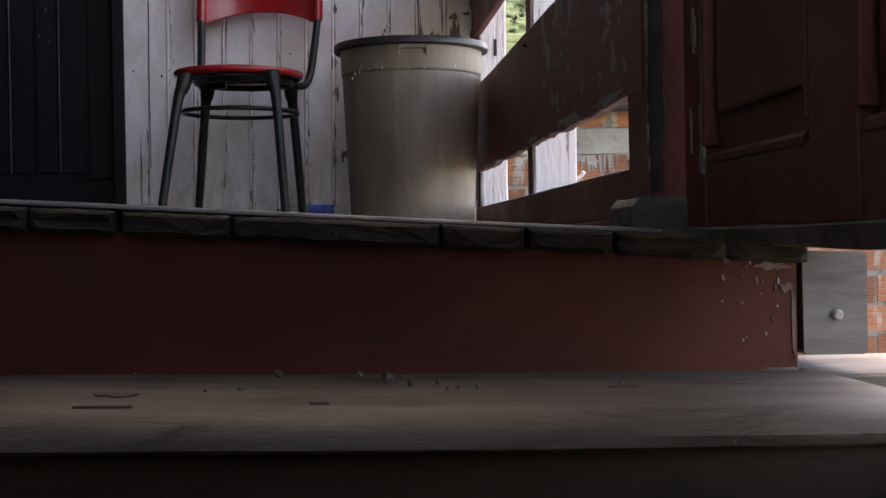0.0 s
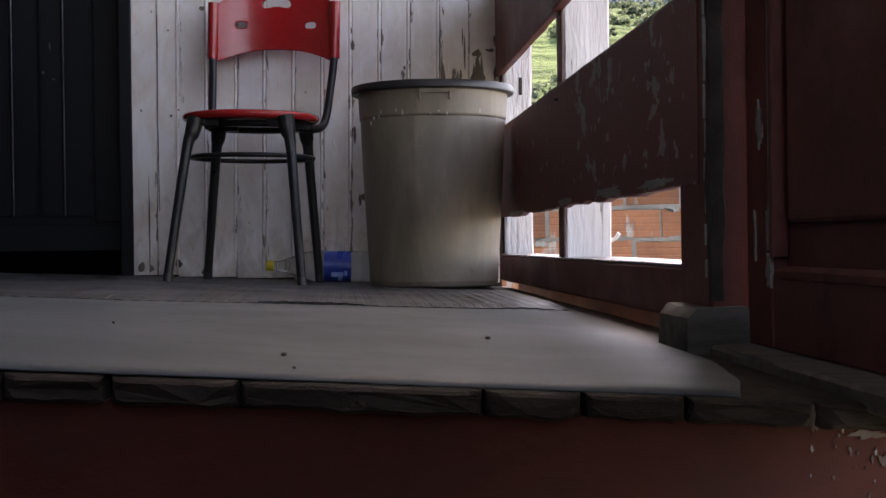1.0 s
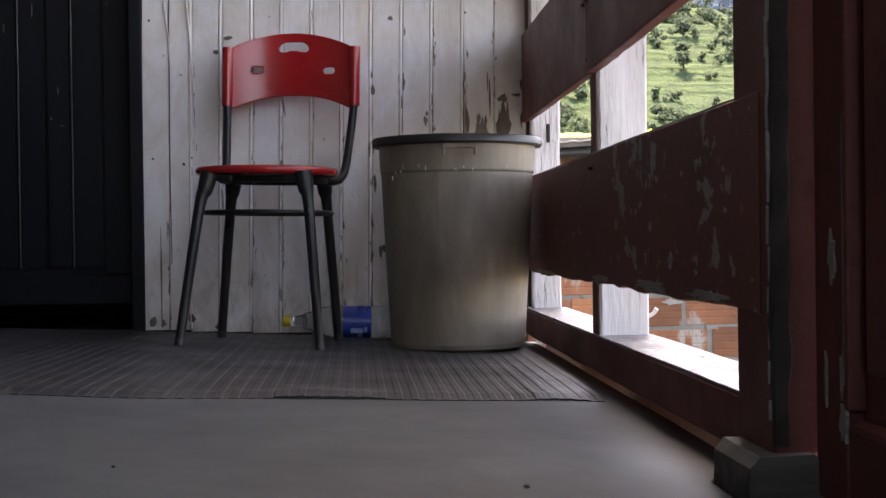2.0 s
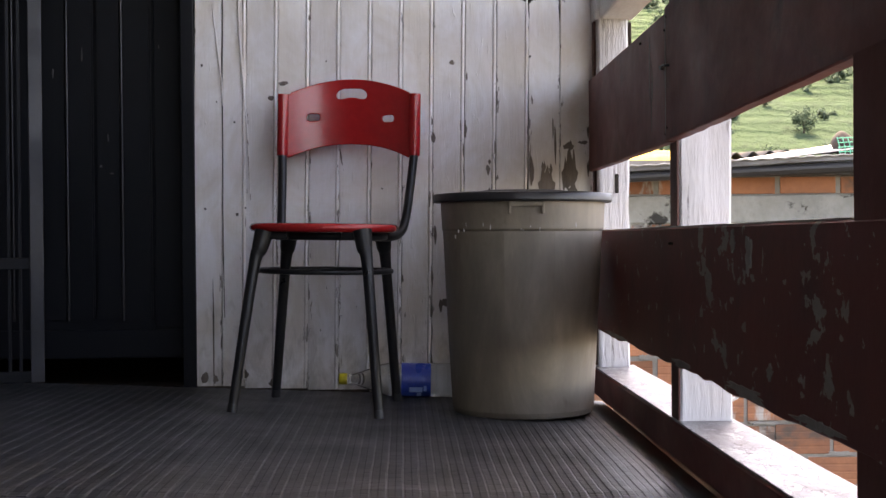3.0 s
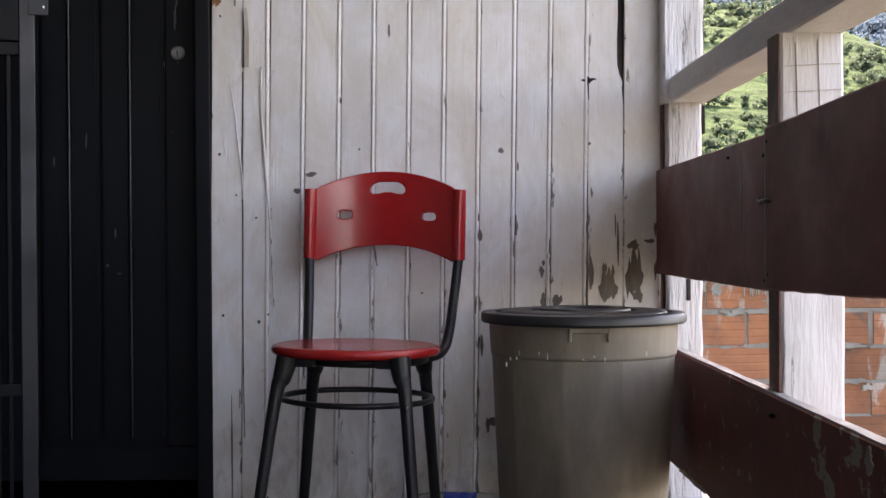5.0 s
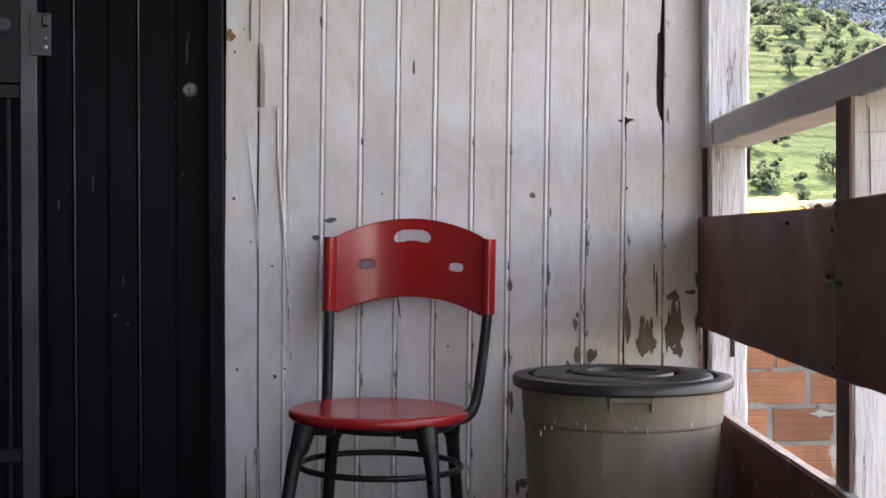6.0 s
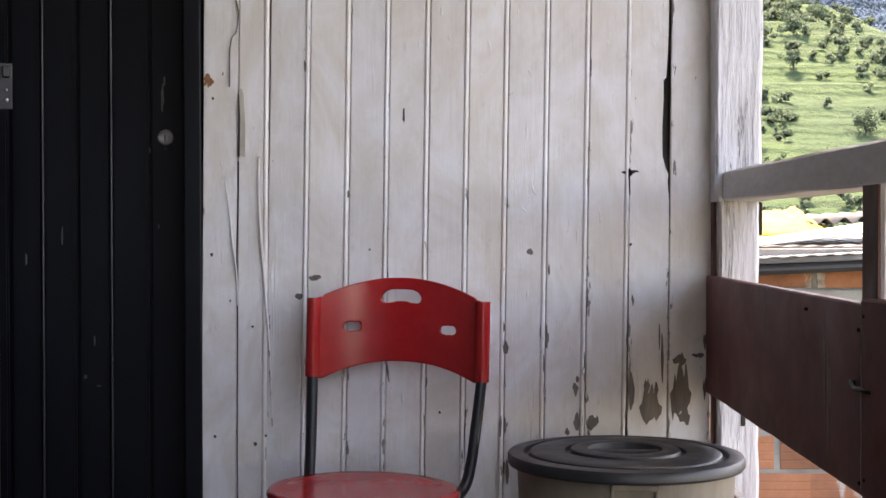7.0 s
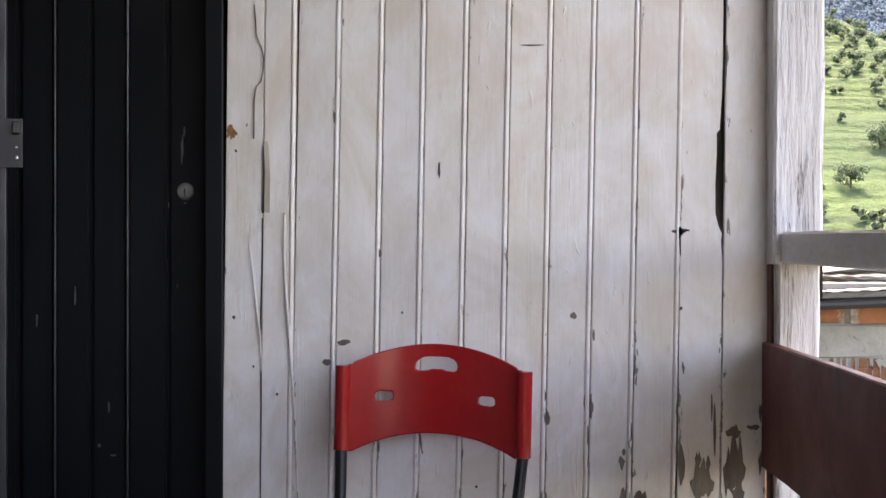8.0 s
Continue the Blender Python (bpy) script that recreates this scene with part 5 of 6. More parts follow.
def build_chair():
    to_chair = CHAIR.inverted()
    c = thing("cafe_chair", "red plastic cafe chair on a black tubular steel frame", "chair", CHAIR)
    # seat: a slightly dished round plate with a rolled rim
    prof = [(0, 0.446), (0.06, 0.446), (0.12, 0.4475), (0.155, 0.450), (0.172, 0.4515), (0.181, 0.449), (0.185, 0.443), (0.184, 0.436), (0.179, 0.431), (0.165, 0.430), (0, 0.432)]
    part("seat", lathe(bmesh.new(), prof, 64, Matrix.Translation((-0.014, -0.012, 0))), M_SEAT, c, "glossy round red seat", True, 60)
    # backrest: curved shell with a hand hole and two side slots
    HW, NX, NZ = 0.189, 150, 64

    def shell(u, v):
        """u from -1 to 1 across, v from 0 to 1 up: a bowed panel, arched above and below."""
        lo = 0.630 + 0.037 * (1 - min(1, abs(u / 0.86)) ** 2.2)
        hi = 0.790 + 0.052 * (1 - abs(u) ** 2.0)
        if abs(u) > 0.86:
            hi = min(hi, 0.800)
        z = lo + (hi - lo) * v
        y = 0.262 - 0.045 * u * u + 0.035 * (z - 0.64)
        return Vector((u * HW, y, z))

    def open_here(p):
        def pill(px, pz, hw, hh, bend=0.0):
            dz = p.z - pz + bend * (p.x - px) ** 2
            dx = max(0.0, abs(p.x - px) - (hw - hh))
            return dx * dx + dz * dz < hh * hh
        return pill(0.0, 0.805, 0.043, 0.013, 4.0) or pill(-0.103, 0.738, 0.0185, 0.0095) or pill(0.103, 0.735, 0.0185, 0.0095)

    bm = bmesh.new()
    g = [[bm.verts.new(shell(-1 + 2 * i / NX, j / NZ)) for j in range(NZ + 1)] for i in range(NX + 1)]
    for i in range(NX):
        for j in range(NZ):
            mid = (g[i][j].co + g[i + 1][j + 1].co) / 2
            if not open_here(mid):
                bm.faces.new((g[i][j], g[i + 1][j], g[i + 1][j + 1], g[i][j + 1]))
    bmesh.ops.delete(bm, geom=[v for v in bm.verts if not v.link_faces], context="VERTS")
    holes = [v for v in bm.verts if v.is_boundary and 0.01 < abs(v.co.x) + 0.02 and 0.70 < v.co.z < 0.83 and abs(v.co.x) < 0.15]
    inner = [v for v in holes if any(open_here(v.co + Vector(d)) for d in ((0.004, 0, 0), (-0.004, 0, 0), (0, 0, 0.004), (0, 0, -0.004)))]
    for _ in range(3):
        moved = {}
        for v in inner:
            nb = [e.other_vert(v) for e in v.link_edges if e.is_boundary]
            if len(nb) == 2:
                moved[v] = v.co * 0.4 + (nb[0].co + nb[1].co) * 0.3
        for v, co in moved.items():
            v.co = co
    back = part("backrest", bm, M_SEAT, c, "curved red backrest with hand hole", True)
    mod = back.modifiers.new("thickness", "SOLIDIFY")
    mod.thickness = 0.006
    for s in (-1, 1):
        # rolled sleeves round the uprights
        x = s * 0.1785
        part("sleeve", tube(bmesh.new(), ((x, 0.214, 0.634), (x, 0.217, 0.70), (x, 0.220, 0.798)), 0.0150, 18, steps=2), M_SEAT, c, "", True, 60)
        up = ((s * 0.09, 0.02, 0.421), (s * 0.140, 0.085, 0.420), (s * 0.159, 0.130, 0.434), (s * 0.1665, 0.162, 0.475), (s * 0.1710, 0.184, 0.535), (s * 0.1755, 0.204, 0.60), (s * 0.1785, 0.215, 0.66), (s * 0.1785, 0.218, 0.78))
        part("upright", tube(bmesh.new(), up, 0.0115, 14), M_TUBE, c, "", True)
    # splayed legs: top, knee at the foot ring, foot
    for top, knee, foot in (((0.232, -0.450), (0.206, -0.470), (0.158, -0.520)), ((0.468, -0.490), (0.482, -0.510), (0.506, -0.553)),
                            ((0.276, -0.252), (0.262, -0.230), (0.230, -0.180)), ((0.513, -0.250), (0.522, -0.222), (0.547, -0.185))):
        fz = floor_z(foot[0], foot[1]) + 0.0065
        a, k, f = to_chair @ Vector((*top, 0.432)), to_chair @ Vector((*knee, 0.337)), to_chair @ Vector((*foot, fz))
        sole = f + (k - f).normalized() * 0.008
        bm = bmesh.new()
        tube(bm, (a, a.lerp(k, 0.42), k, sole), [0.024, 0.0195, 0.0135, 0.0115], 14)
        leg = part("leg", bm, M_TUBE, c, "", True)
        part("foot_cap", tube(bmesh.new(), (f + (k - f).normalized() * 0.022, f + (k - f).normalized() * 0.001), 0.0125, 14, steps=1), M_LID, leg, "", True)
        part("bracket", box(bmesh.new(), min(a.x, a.x * 0.55), max(a.x, a.x * 0.55), a.y - 0.011, a.y + 0.011, 0.412, 0.430, 0.003), M_TUBE, c)
    ring = [(-0.010 + 0.165 * math.cos(a), -0.010 + 0.160 * math.sin(a), 0.334) for a in [2 * math.pi * k / 24 for k in range(24)]]
    part("foot_ring", tube(bmesh.new(), ring, 0.0065, 10, True, 3), M_TUBE, c, "", True)
    part("seat_frame", tube(bmesh.new(), [(0.135 * math.cos(2 * math.pi * k / 20), 0.13 * math.sin(2 * math.pi * k / 20), 0.420) for k in range(20)], 0.0095, 10, True, 3), M_TUBE, c, "", True)


build_chair()


# ---- bin ----
def build_bin():
    bx, by = 0.862, -0.352
    z0 = floor_z(bx, by) + 0.0085
    b = thing("plastic_bin", "large stained beige plastic bin with dark lid", "bin", pose(bx, by, z0, 0, 0.3, 0))
    H = 0.513 - z0
    seg = 120

    def facet(k):
        return 1 - 0.0085 * abs(math.sin(k * math.pi * 10 / seg)) ** 0.6

    bm = bmesh.new()
    prof = [(0.158, 0.0), (0.172, 0.006), (0.1755, 0.018), (0.184, 0.16), (0.192, 0.31), (0.1985, H - 0.085), (0.2005, H - 0.081), (0.2012, H - 0.078), (0.2045, H - 0.012), (0.207, H - 0.004)]
    rings = []
    for i, (r, z) in enumerate(prof):
        rings.append([bm.verts.new((r * (facet(k) if 2 < i < 6 else 1) * math.cos(2 * math.pi * k / seg), r * (facet(k) if 2 < i < 6 else 1) * math.sin(2 * math.pi * k / seg), z)) for k in range(seg)])
    for r0, r1 in zip(rings, rings[1:]):
        for k in range(seg):
            bm.faces.new((r0[k], r0[(k + 1) % seg], r1[(k + 1) % seg], r1[k]))
    bm.faces.new(rings[0][::-1])
    part("body", bm, M_BIN, b, "stained beige ribbed body", True, 9)
    # moulded hand grip under the rim
    for ang in (-92.5, 87.5):
        grip = bmesh.new()
        for x0, x1, zz0, zz1 in ((-0.042, 0.042, H - 0.027, H - 0.0155), (-0.042, -0.036, H - 0.044, H - 0.0155), (0.036, 0.042, H - 0.044, H - 0.0155)):
            box(grip, x0, x1, -0.2095, -0.196, zz0, zz1, 0.0015)
        bmesh.ops.transform(grip, matrix=Euler((0, 0, radians(ang + 90))).to_matrix().to_4x4(), verts=grip.verts)
        part("handle", grip, M_BIN, b, "moulded hand grip")
    rnd = random.Random(9)
    for k in range(17):
        a = radians(-90 + rnd.uniform(-62, 62))
        z = H - 0.078 + rnd.gauss(0, 0.010) if k < 12 else rnd.uniform(0.2, 0.3)
        r = 0.2018
        m = Matrix.Translation((r * math.cos(a), r * math.sin(a), z)) @ Euler((0, 0, a + radians(90))).to_matrix().to_4x4()
        if k < 12:
            part("drip", slab(bmesh.new(), blotch(rnd.uniform(0.001, 0.0026), rnd.uniform(0.003, 0.014), k + 1, 12, 0.5), 0.003, m), M_POST, b)
    lid_prof = [(0.200, H - 0.014), (0.2195, H - 0.014), (0.2225, H - 0.010), (0.2225, H + 0.003), (0.2195, H + 0.0075), (0.196, H + 0.0095), (0.1925, H + 0.0085), (0.190, H - 0.001), (0.183, H - 0.001), (0.180, H + 0.009), (0.176, H + 0.0115),
                (0.150, H + 0.0125), (0.118, H + 0.013), (0.1145, H + 0.012), (0.1125, H + 0.004), (0.105, H + 0.004), (0.1025, H + 0.015), (0.098, H + 0.017), (0.074, H + 0.0175), (0.070, H + 0.016), (0.066, H - 0.004), (0.0, H - 0.006)]
    lid = part("lid", lathe(bmesh.new(), lid_prof, 72), M_LID, b, "dark grey ringed plastic lid", True, 35)
    part("lid_grip", box(bmesh.new(), -0.066, 0.066, -0.013, 0.013, H - 0.006, H + 0.013, 0.005), M_LID, lid)


build_bin()


# ---- bottle ----
def build_bottle():
    r = 0.047
    x0 = 0.390
    b = thing("plastic_bottle", "empty clear plastic bottle lying with blue label", "bottle", pose(x0, -0.066, floor_z(0.55) + 0.0085 + r, 0, 1.5, 0))
    m = Euler((0, radians(90), 0)).to_matrix().to_4x4()
    prof = [(0.012, 0.012), (0.0125, 0.028), (0.016, 0.030), (0.016, 0.033), (0.0135, 0.035), (0.018, 0.050), (0.030, 0.085), (0.041, 0.115), (0.0465, 0.145), (0.0465, 0.160), (0.0445, 0.166), (0.0445, 0.248), (0.0465, 0.254),
            (0.0465, 0.262), (0.0445, 0.268), (0.0465, 0.275), (0.0445, 0.284), (0.0465, 0.292), (0.0465, 0.318), (0.040, 0.330), (0.020, 0.324), (0, 0.322)]
    part("body", lathe(bmesh.new(), prof, 40, m), M_CLEAR, b, "clear plastic body", True)
    cap = [(0, 0.0), (0.0135, 0.0), (0.0155, 0.003), (0.0155, 0.020), (0.0148, 0.022), (0, 0.022)]
    part("cap", lathe(bmesh.new(), cap, 28, m), M_CAP, b, "yellow screw cap", True)
    lab = [(0.0450, 0.168), (0.0456, 0.168), (0.0456, 0.247), (0.0450, 0.247)]
    label = part("label", lathe(bmesh.new(), lab, 40, m), M_LABEL, b, "blue paper label", True)
    for k, (za, zb, a0) in enumerate(((0.19, 0.225, 200), (0.228, 0.236, 195), (0.21, 0.222, 222))):
        bm = bmesh.new()
        n = 6
        vs = [[bm.verts.new((z, 0.0462 * math.sin(radians(a0 + 90 + q * 4)), -0.0462 * math.cos(radians(a0 + 90 + q * 4)))) for z in (za, zb)] for q in range(n)]
        for p, q in zip(vs, vs[1:]):
            bm.faces.new((p[0], q[0], q[1], p[1]))
        part("print", bm, M_PRINT, label)


build_bottle()


# ---- specks on the floor sheet ----
for sx_, sy_, sr_ in ((0.545, -2.72, 0.0035), (0.56, -2.86, 0.0025), (0.79, -2.35, 0.004), (0.31, -2.30, 0.003)):
    sp = bmesh.new()
    bmesh.ops.create_icosphere(sp, subdivisions=1, radius=sr_)
    for vv in sp.verts:
        vv.co *= 1 + 0.4 * noise.noise(vv.co * 400 + Vector((sx_, 0, 0)))
        vv.co.z *= 0.6
    so = finish("crumb", sp, M_PEBBLE)
    so.location = (sx_, sy_, floor_z(sx_, sy_) + 0.004)
    tagged(so, "tiny brown crumb lying on the grey floor sheet", "grit", "crumbs on the floor")


# ---- outdoors ----
def build_ground():
    bm = bmesh.new()
    R = 4000
    for v in ((-R, -R, -3.2), (R, -R, -3.2), (R, R, -3.2), (-R, R, -3.2)):
        bm.verts.new(v)
    bm.faces.new(bm.verts)
    tagged(finish("ground", bm, M_GROUND), "valley ground reaching to the hills", "ground", kind="structure")


build_ground()


def hill_h(x, y):
    """Grassy slope rising away from the valley, its crest falling to one side."""
    t = min(1.0, max(0.0, (y - 45) / 120))
    crest = 27.5 - 0.5 * (x - 40) if x > 40 else 27.5 + 0.06 * (40 - x)
    crest = max(crest, 7.0)
    base = -3.4 + (crest + 3.4) * (t * t * (3 - 2 * t))
    base += 2.2 * noise.noise(Vector((x * 0.03, y * 0.03, 0))) * t + 0.7 * noise.noise(Vector((x * 0.11, y * 0.11, 3))) * t
    terr = 0.35 * math.sin(base * 3.2 + 2 * noise.noise(Vector((x * 0.05, y * 0.05, 8)))) * t
    return base + terr - max(0.0, y - 175) * 0.25


def far_h(x, y):
    t = min(1.0, max(0.0, (y - 230) / 190))
    top = 76 + 5 * noise.noise(Vector((x * 0.02, 0, 5))) - 0.03 * (x - 105)
    return -4 + (top + 4) * t ** 0.8 + 4 * noise.noise(Vector((x * 0.05, y * 0.05, 1))) * t


def terrain(name, fn, x0, x1, y0, y1, nx, ny, mat, label):
    xs, ys = np.linspace(x0, x1, nx), np.linspace(y0, y1, ny)
    verts = [(float(x), float(y), fn(float(x), float(y))) for y in ys for x in xs]
    faces = [(j * nx + i, j * nx + i + 1, (j + 1) * nx + i + 1, (j + 1) * nx + i) for j in range(ny - 1) for i in range(nx - 1)]
    me = bpy.data.meshes.new(name)
    me.from_pydata(verts, [], faces)
    me.materials.append(mat)
    for p in me.polygons:
        p.use_smooth = True
    ob = new(name, me)
    return tagged(ob, label, "hill", kind="structure")


terrain("ground_hill", hill_h, -60, 150, 45, 200, 170, 170, M_GRASS, "bright green grassy hillside with terraces")
terrain("ground_mountain", far_h, -150, 420, 230, 440, 120, 60, M_FAR_SLOPE_HAZED, "forested mountain coloured blue-green for distance haze")

def crown(verts, faces, shade, base, h, w, rng, count, leaf, round_=0.8):
    """A crown of small bent leaf sprays, in a few uneven lobes, thinner inside and at the rim."""
    lobes = max(3, count // 45)
    lc = rng.normal(0, 1, (lobes, 3)) * np.array((0.42, 0.42, 0.20)) * np.array((w, w, h)) + np.array((0, 0, 0.66 * h))
    lr = w * rng.uniform(0.30, 0.55, lobes)
    pick = rng.integers(0, lobes, count)
    d = rng.normal(0, 1, (count, 3))
    d /= np.linalg.norm(d, axis=1)[:, None]
    p = lc[pick] + d * (lr[pick] * rng.uniform(0.55, 1.08, count))[:, None] * np.array((1, 1, 0.75))
    u = rng.normal(0, 1, (count, 3))
    v = np.cross(d, u)
    v /= np.linalg.norm(v, axis=1)[:, None] + 1e-6
    u = np.cross(v, d + 0.5 * rng.normal(0, 1, (count, 3)))
    u /= np.linalg.norm(u, axis=1)[:, None] + 1e-6
    su, sv = (leaf * rng.uniform(0.6, 1.3, count))[:, None], (leaf * rng.uniform(0.5, 1.1, count))[:, None]
    p = p + np.array(base)
    k = sum(len(q) for q in verts)
    quad = np.stack((p - u * su, p - v * sv + d * leaf * 0.3, p + u * su, p + v * sv), axis=1).reshape(-1, 3)
    verts.append(quad)
    faces.append(np.arange(k, k + 4 * count).reshape(-1, 4))
    soft = d * round_ + np.array((0, -0.35 * (0.8 - round_), 1.1 - 0.69 * round_)) + 0.12 * rng.normal(0, 1, (count, 3))
    shade.append(np.repeat(soft / np.linalg.norm(soft, axis=1)[:, None], 4, axis=0))


def leaf_mesh(name, verts, faces, shade, mat):
    me = bpy.data.meshes.new(name)
    me.from_pydata(np.concatenate(verts).tolist(), [], np.concatenate(faces).tolist())
    me.materials.append(mat)
    me.polygons.foreach_set("use_smooth", np.ones(len(me.polygons), dtype=bool))
    me.normals_split_custom_set_from_vertices(np.concatenate(shade).tolist())
    return me


def build_trees():
    rnd = random.Random(21)
    rng = np.random.default_rng(21)
    # single trees on the open slope
    for x, y, h, w in ((31, 120, 2.6, 1.2), (35, 128, 2.3, 1.1), (24, 118, 2.4, 1.0), (46, 122, 2.2, 1.1), (29, 92, 2.0, 1.2), (40, 105, 2.6, 1.3), (33, 84, 2.2, 1.1), (24.5, 83, 2.1, 1.1),
                       (50, 130, 2.5, 1.2), (21, 100, 2.1, 1.0), (44, 84, 2.3, 1.2), (27.5, 74, 2.2, 1.3), (37, 112, 2.2, 1.1), (28, 108, 2.0, 1.0)):
        z, h, w = hill_h(x, y) - 0.1, h * 0.75, w * 0.8
        tree = thing("tree", "leafy dark green tree standing on the grassy hillside", "tree", pose(x, y, z), "trees on the hillside")
        bm = bmesh.new()
        lean = rnd.uniform(-0.2, 0.2)
        tube(bm, ((0, 0, -0.3), (lean * 0.4, 0, h * 0.3), (lean, 0.1, h * 0.75)), [0.10, 0.07, 0.03], 8, steps=3)
        for q in range(4):
            a = rnd.uniform(0, 6.28)
            tube(bm, ((lean * 0.4, 0, h * (0.3 + 0.08 * q)), (lean * 0.6 + math.cos(a) * w * 0.3, math.sin(a) * w * 0.3, h * 0.55), (lean + math.cos(a) * w * 0.6, math.sin(a) * w * 0.6, h * 0.72)), [0.05, 0.035, 0.015], 6, steps=2)
        part("trunk", bm, M_TRUNK, tree)
        v, f, w3 = [], [], []
        crown(v, f, w3, (lean, 0, 0), h, w, rng, 900, 0.085)
        ob = new("crown", leaf_mesh("crown", v, f, w3, M_LEAF))
        ob.parent = tree
    # bushes and woods past counting
    v, f, w3 = [], [], []
    for _ in range(2300):
        x, y = rnd.uniform(8, 95), rnd.uniform(62, 172)
        dense = noise.noise(Vector((x * 0.045, y * 0.05, 4)))
        if dense < 0.0 and rnd.random() > 0.16:
            continue
        s = rnd.uniform(0.22, 0.80) * (1 + max(0, dense))
        crown(v, f, w3, (x, y, hill_h(x, y) - 0.35 * s), 1.7 * s, 1.3 * s, rng, 130, 0.10 + 0.07 * s, 0.5)
    ob = new("hillside_bushes", leaf_mesh("hillside_bushes", v, f, w3, M_LEAF))
    tagged(ob, "scattered green bushes and small trees covering the slope", "bushes", kind="stuff")
    v, f, w3 = [], [], []
    for _ in range(2400):
        x, y = rnd.uniform(40, 210), rnd.uniform(250, 436)
        s = rnd.uniform(0.7, 1.9)
        crown(v, f, w3, (x, y, far_h(x, y) - 1), 4.2 * s, 2.8 * s, rng, 190, 0.24 * s, 0.22)
    for _ in range(320):
        x = rnd.uniform(-10, 110)
        y = rnd.uniform(158, 186)
        s = rnd.uniform(0.6, 1.2)
        crown(v, f, w3, (x, y, hill_h(x, y) - 0.6), 3.2 * s, 2.0 * s, rng, 140, 0.22 * s, 0.3)
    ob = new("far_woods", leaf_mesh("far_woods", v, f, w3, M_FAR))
    tagged(ob, "woods covering the far mountain, coloured blue-green for haze", "woods", kind="stuff")


build_trees()


def build_neighbour():
    """The house next door: clay block wall, grey ring beam, dark gutter, sheet roof with a yellow tarp."""
    Y = 4.0
    house = thing("neighbour_house", "unplastered red clay block house with a sheet metal roof", "house")
    core = part("wall", box(bmesh.new(), 0.2, 8.0, Y + 0.012, Y + 0.2, -3.2, 0.842), M_MORTAR, house, "grey mortar wall core")
    band = bmesh.new()
    timber(band, (0.2, Y + 0.09, 0.555), (8.0, Y + 0.09, 0.565), (0, 0, 0.085), (0, 0.10, 0), 60, 0.012, 3, 0.012)
    part("ring_beam", band, M_BAND, house, "stained grey concrete ring beam")
    def lip(x):
        return 0.822 + 0.045 * (x - 2.42)

    gut = bmesh.new()
    timber(gut, (0.2, Y - 0.22, lip(0.2) - 0.062), (8.0, Y - 0.22, lip(8.0) - 0.062), (0, 0, 0.027), (0, 0.05, 0), 20, 0.004, 4, 0.02)
    box(gut, 0.2, 8.0, Y - 0.16, Y + 0.2, 0.745, 0.765)
    part("gutter", gut, M_EAVE, house, "dark eaves gutter")
    part("flashing", timber(bmesh.new(), (0.2, Y - 0.235, lip(0.2) - 0.018), (8.0, Y - 0.235, lip(8.0) - 0.018), (0, 0, 0.014), (0, 0.045, 0), 60, 0.005, 14, 0.004), M_FLASH, house, "grey metal edge over the gutter")

    def sheet(name, xs, edges, mat, label, wave=0.0, pitch=0.13):
        """A roof sheet between two or more edges (y, height of x), corrugated across."""
        bm = bmesh.new()
        n = int((xs[1] - xs[0]) / 0.016)
        prev = None
        for i in range(n + 1):
            x = xs[0] + (xs[1] - xs[0]) * i / n
            rag = 0.012 * noise.noise(Vector((x * 9, 1, 0)))
            row = [bm.verts.new((x, y + rag, fn(x) + wave * math.sin(x * 2 * math.pi / pitch))) for y, fn in edges]
            if prev:
                for k in range(len(edges) - 1):
                    bm.faces.new((prev[k], row[k], row[k + 1], prev[k + 1]))
            prev = row
        ob = part(name, bm, mat, house, label, True)
        mod = ob.modifiers.new("thickness", "SOLIDIFY")
        mod.thickness = 0.006

    sheet("roof", (0.2, 8.0), ((Y - 0.30, lambda x: lip(x) + 0.003), (Y - 0.05, lambda x: lip(x) - 0.004)), M_ZINC, "pale zinc sheet along the eaves", 0.003, 0.09)
    # The shadow below the raised sheet is put into this sheet's dark colour.
    sheet("roof", (0.2, 8.0), ((Y - 0.05, lambda x: 0.80), (5.4, lambda x: 0.81), (8.4, lambda x: 0.93)), M_EAVE, "roof sheet coloured dark for the shade under the raised sheet", 0.004)
    sheet("roof", (2.0, 4.6), ((5.4, lambda x: 0.846 + 0.115 * (x - 2.45)), (6.0, lambda x: 0.882 + 0.147 * (x - 2.55))), M_ZINC, "pale sheet laid aslant over the roof")
    sheet("roof", (2.93, 4.4), ((6.25, lambda x: 0.985 + 0.05 * (x - 2.93)), (7.2, lambda x: 1.02 + 0.05 * (x - 2.93))), M_ROOF, "corrugated rusty zinc sheet", 0.022, 0.125)
    # clay blocks
    bw, bh, j = 0.321, 0.171, 0.019
    rnd = random.Random(2)
    base = bmesh.new()
    face = [(0.03, 0.0), (-0.006, 0.0), (-0.008, 0.003)]
    for g in range(1, 4):
        zc = bh * g / 4
        face += [(-0.008, zc - 0.006), (-0.0062, zc - 0.003), (-0.0062, zc + 0.003), (-0.008, zc + 0.006)]
    face += [(-0.008, bh - 0.003), (-0.006, bh), (0.03, bh)]
    ends = [[base.verts.new((x, y, z)) for y, z in face] for x in (0.0, bw)]
    for q in range(len(face)):
        base.faces.new((ends[0][q], ends[0][(q + 1) % len(face)], ends[1][(q + 1) % len(face)], ends[1][q]))
    base.faces.new(ends[0][::-1])
    base.faces.new(ends[1])
    first = part("block", base, M_BRICK, house)
    half = bmesh.new()
    box(half, 0, bw, -0.008, 0.03, 0, 0.095, 0.004)
    low = part("block", half, M_BRICK, house)
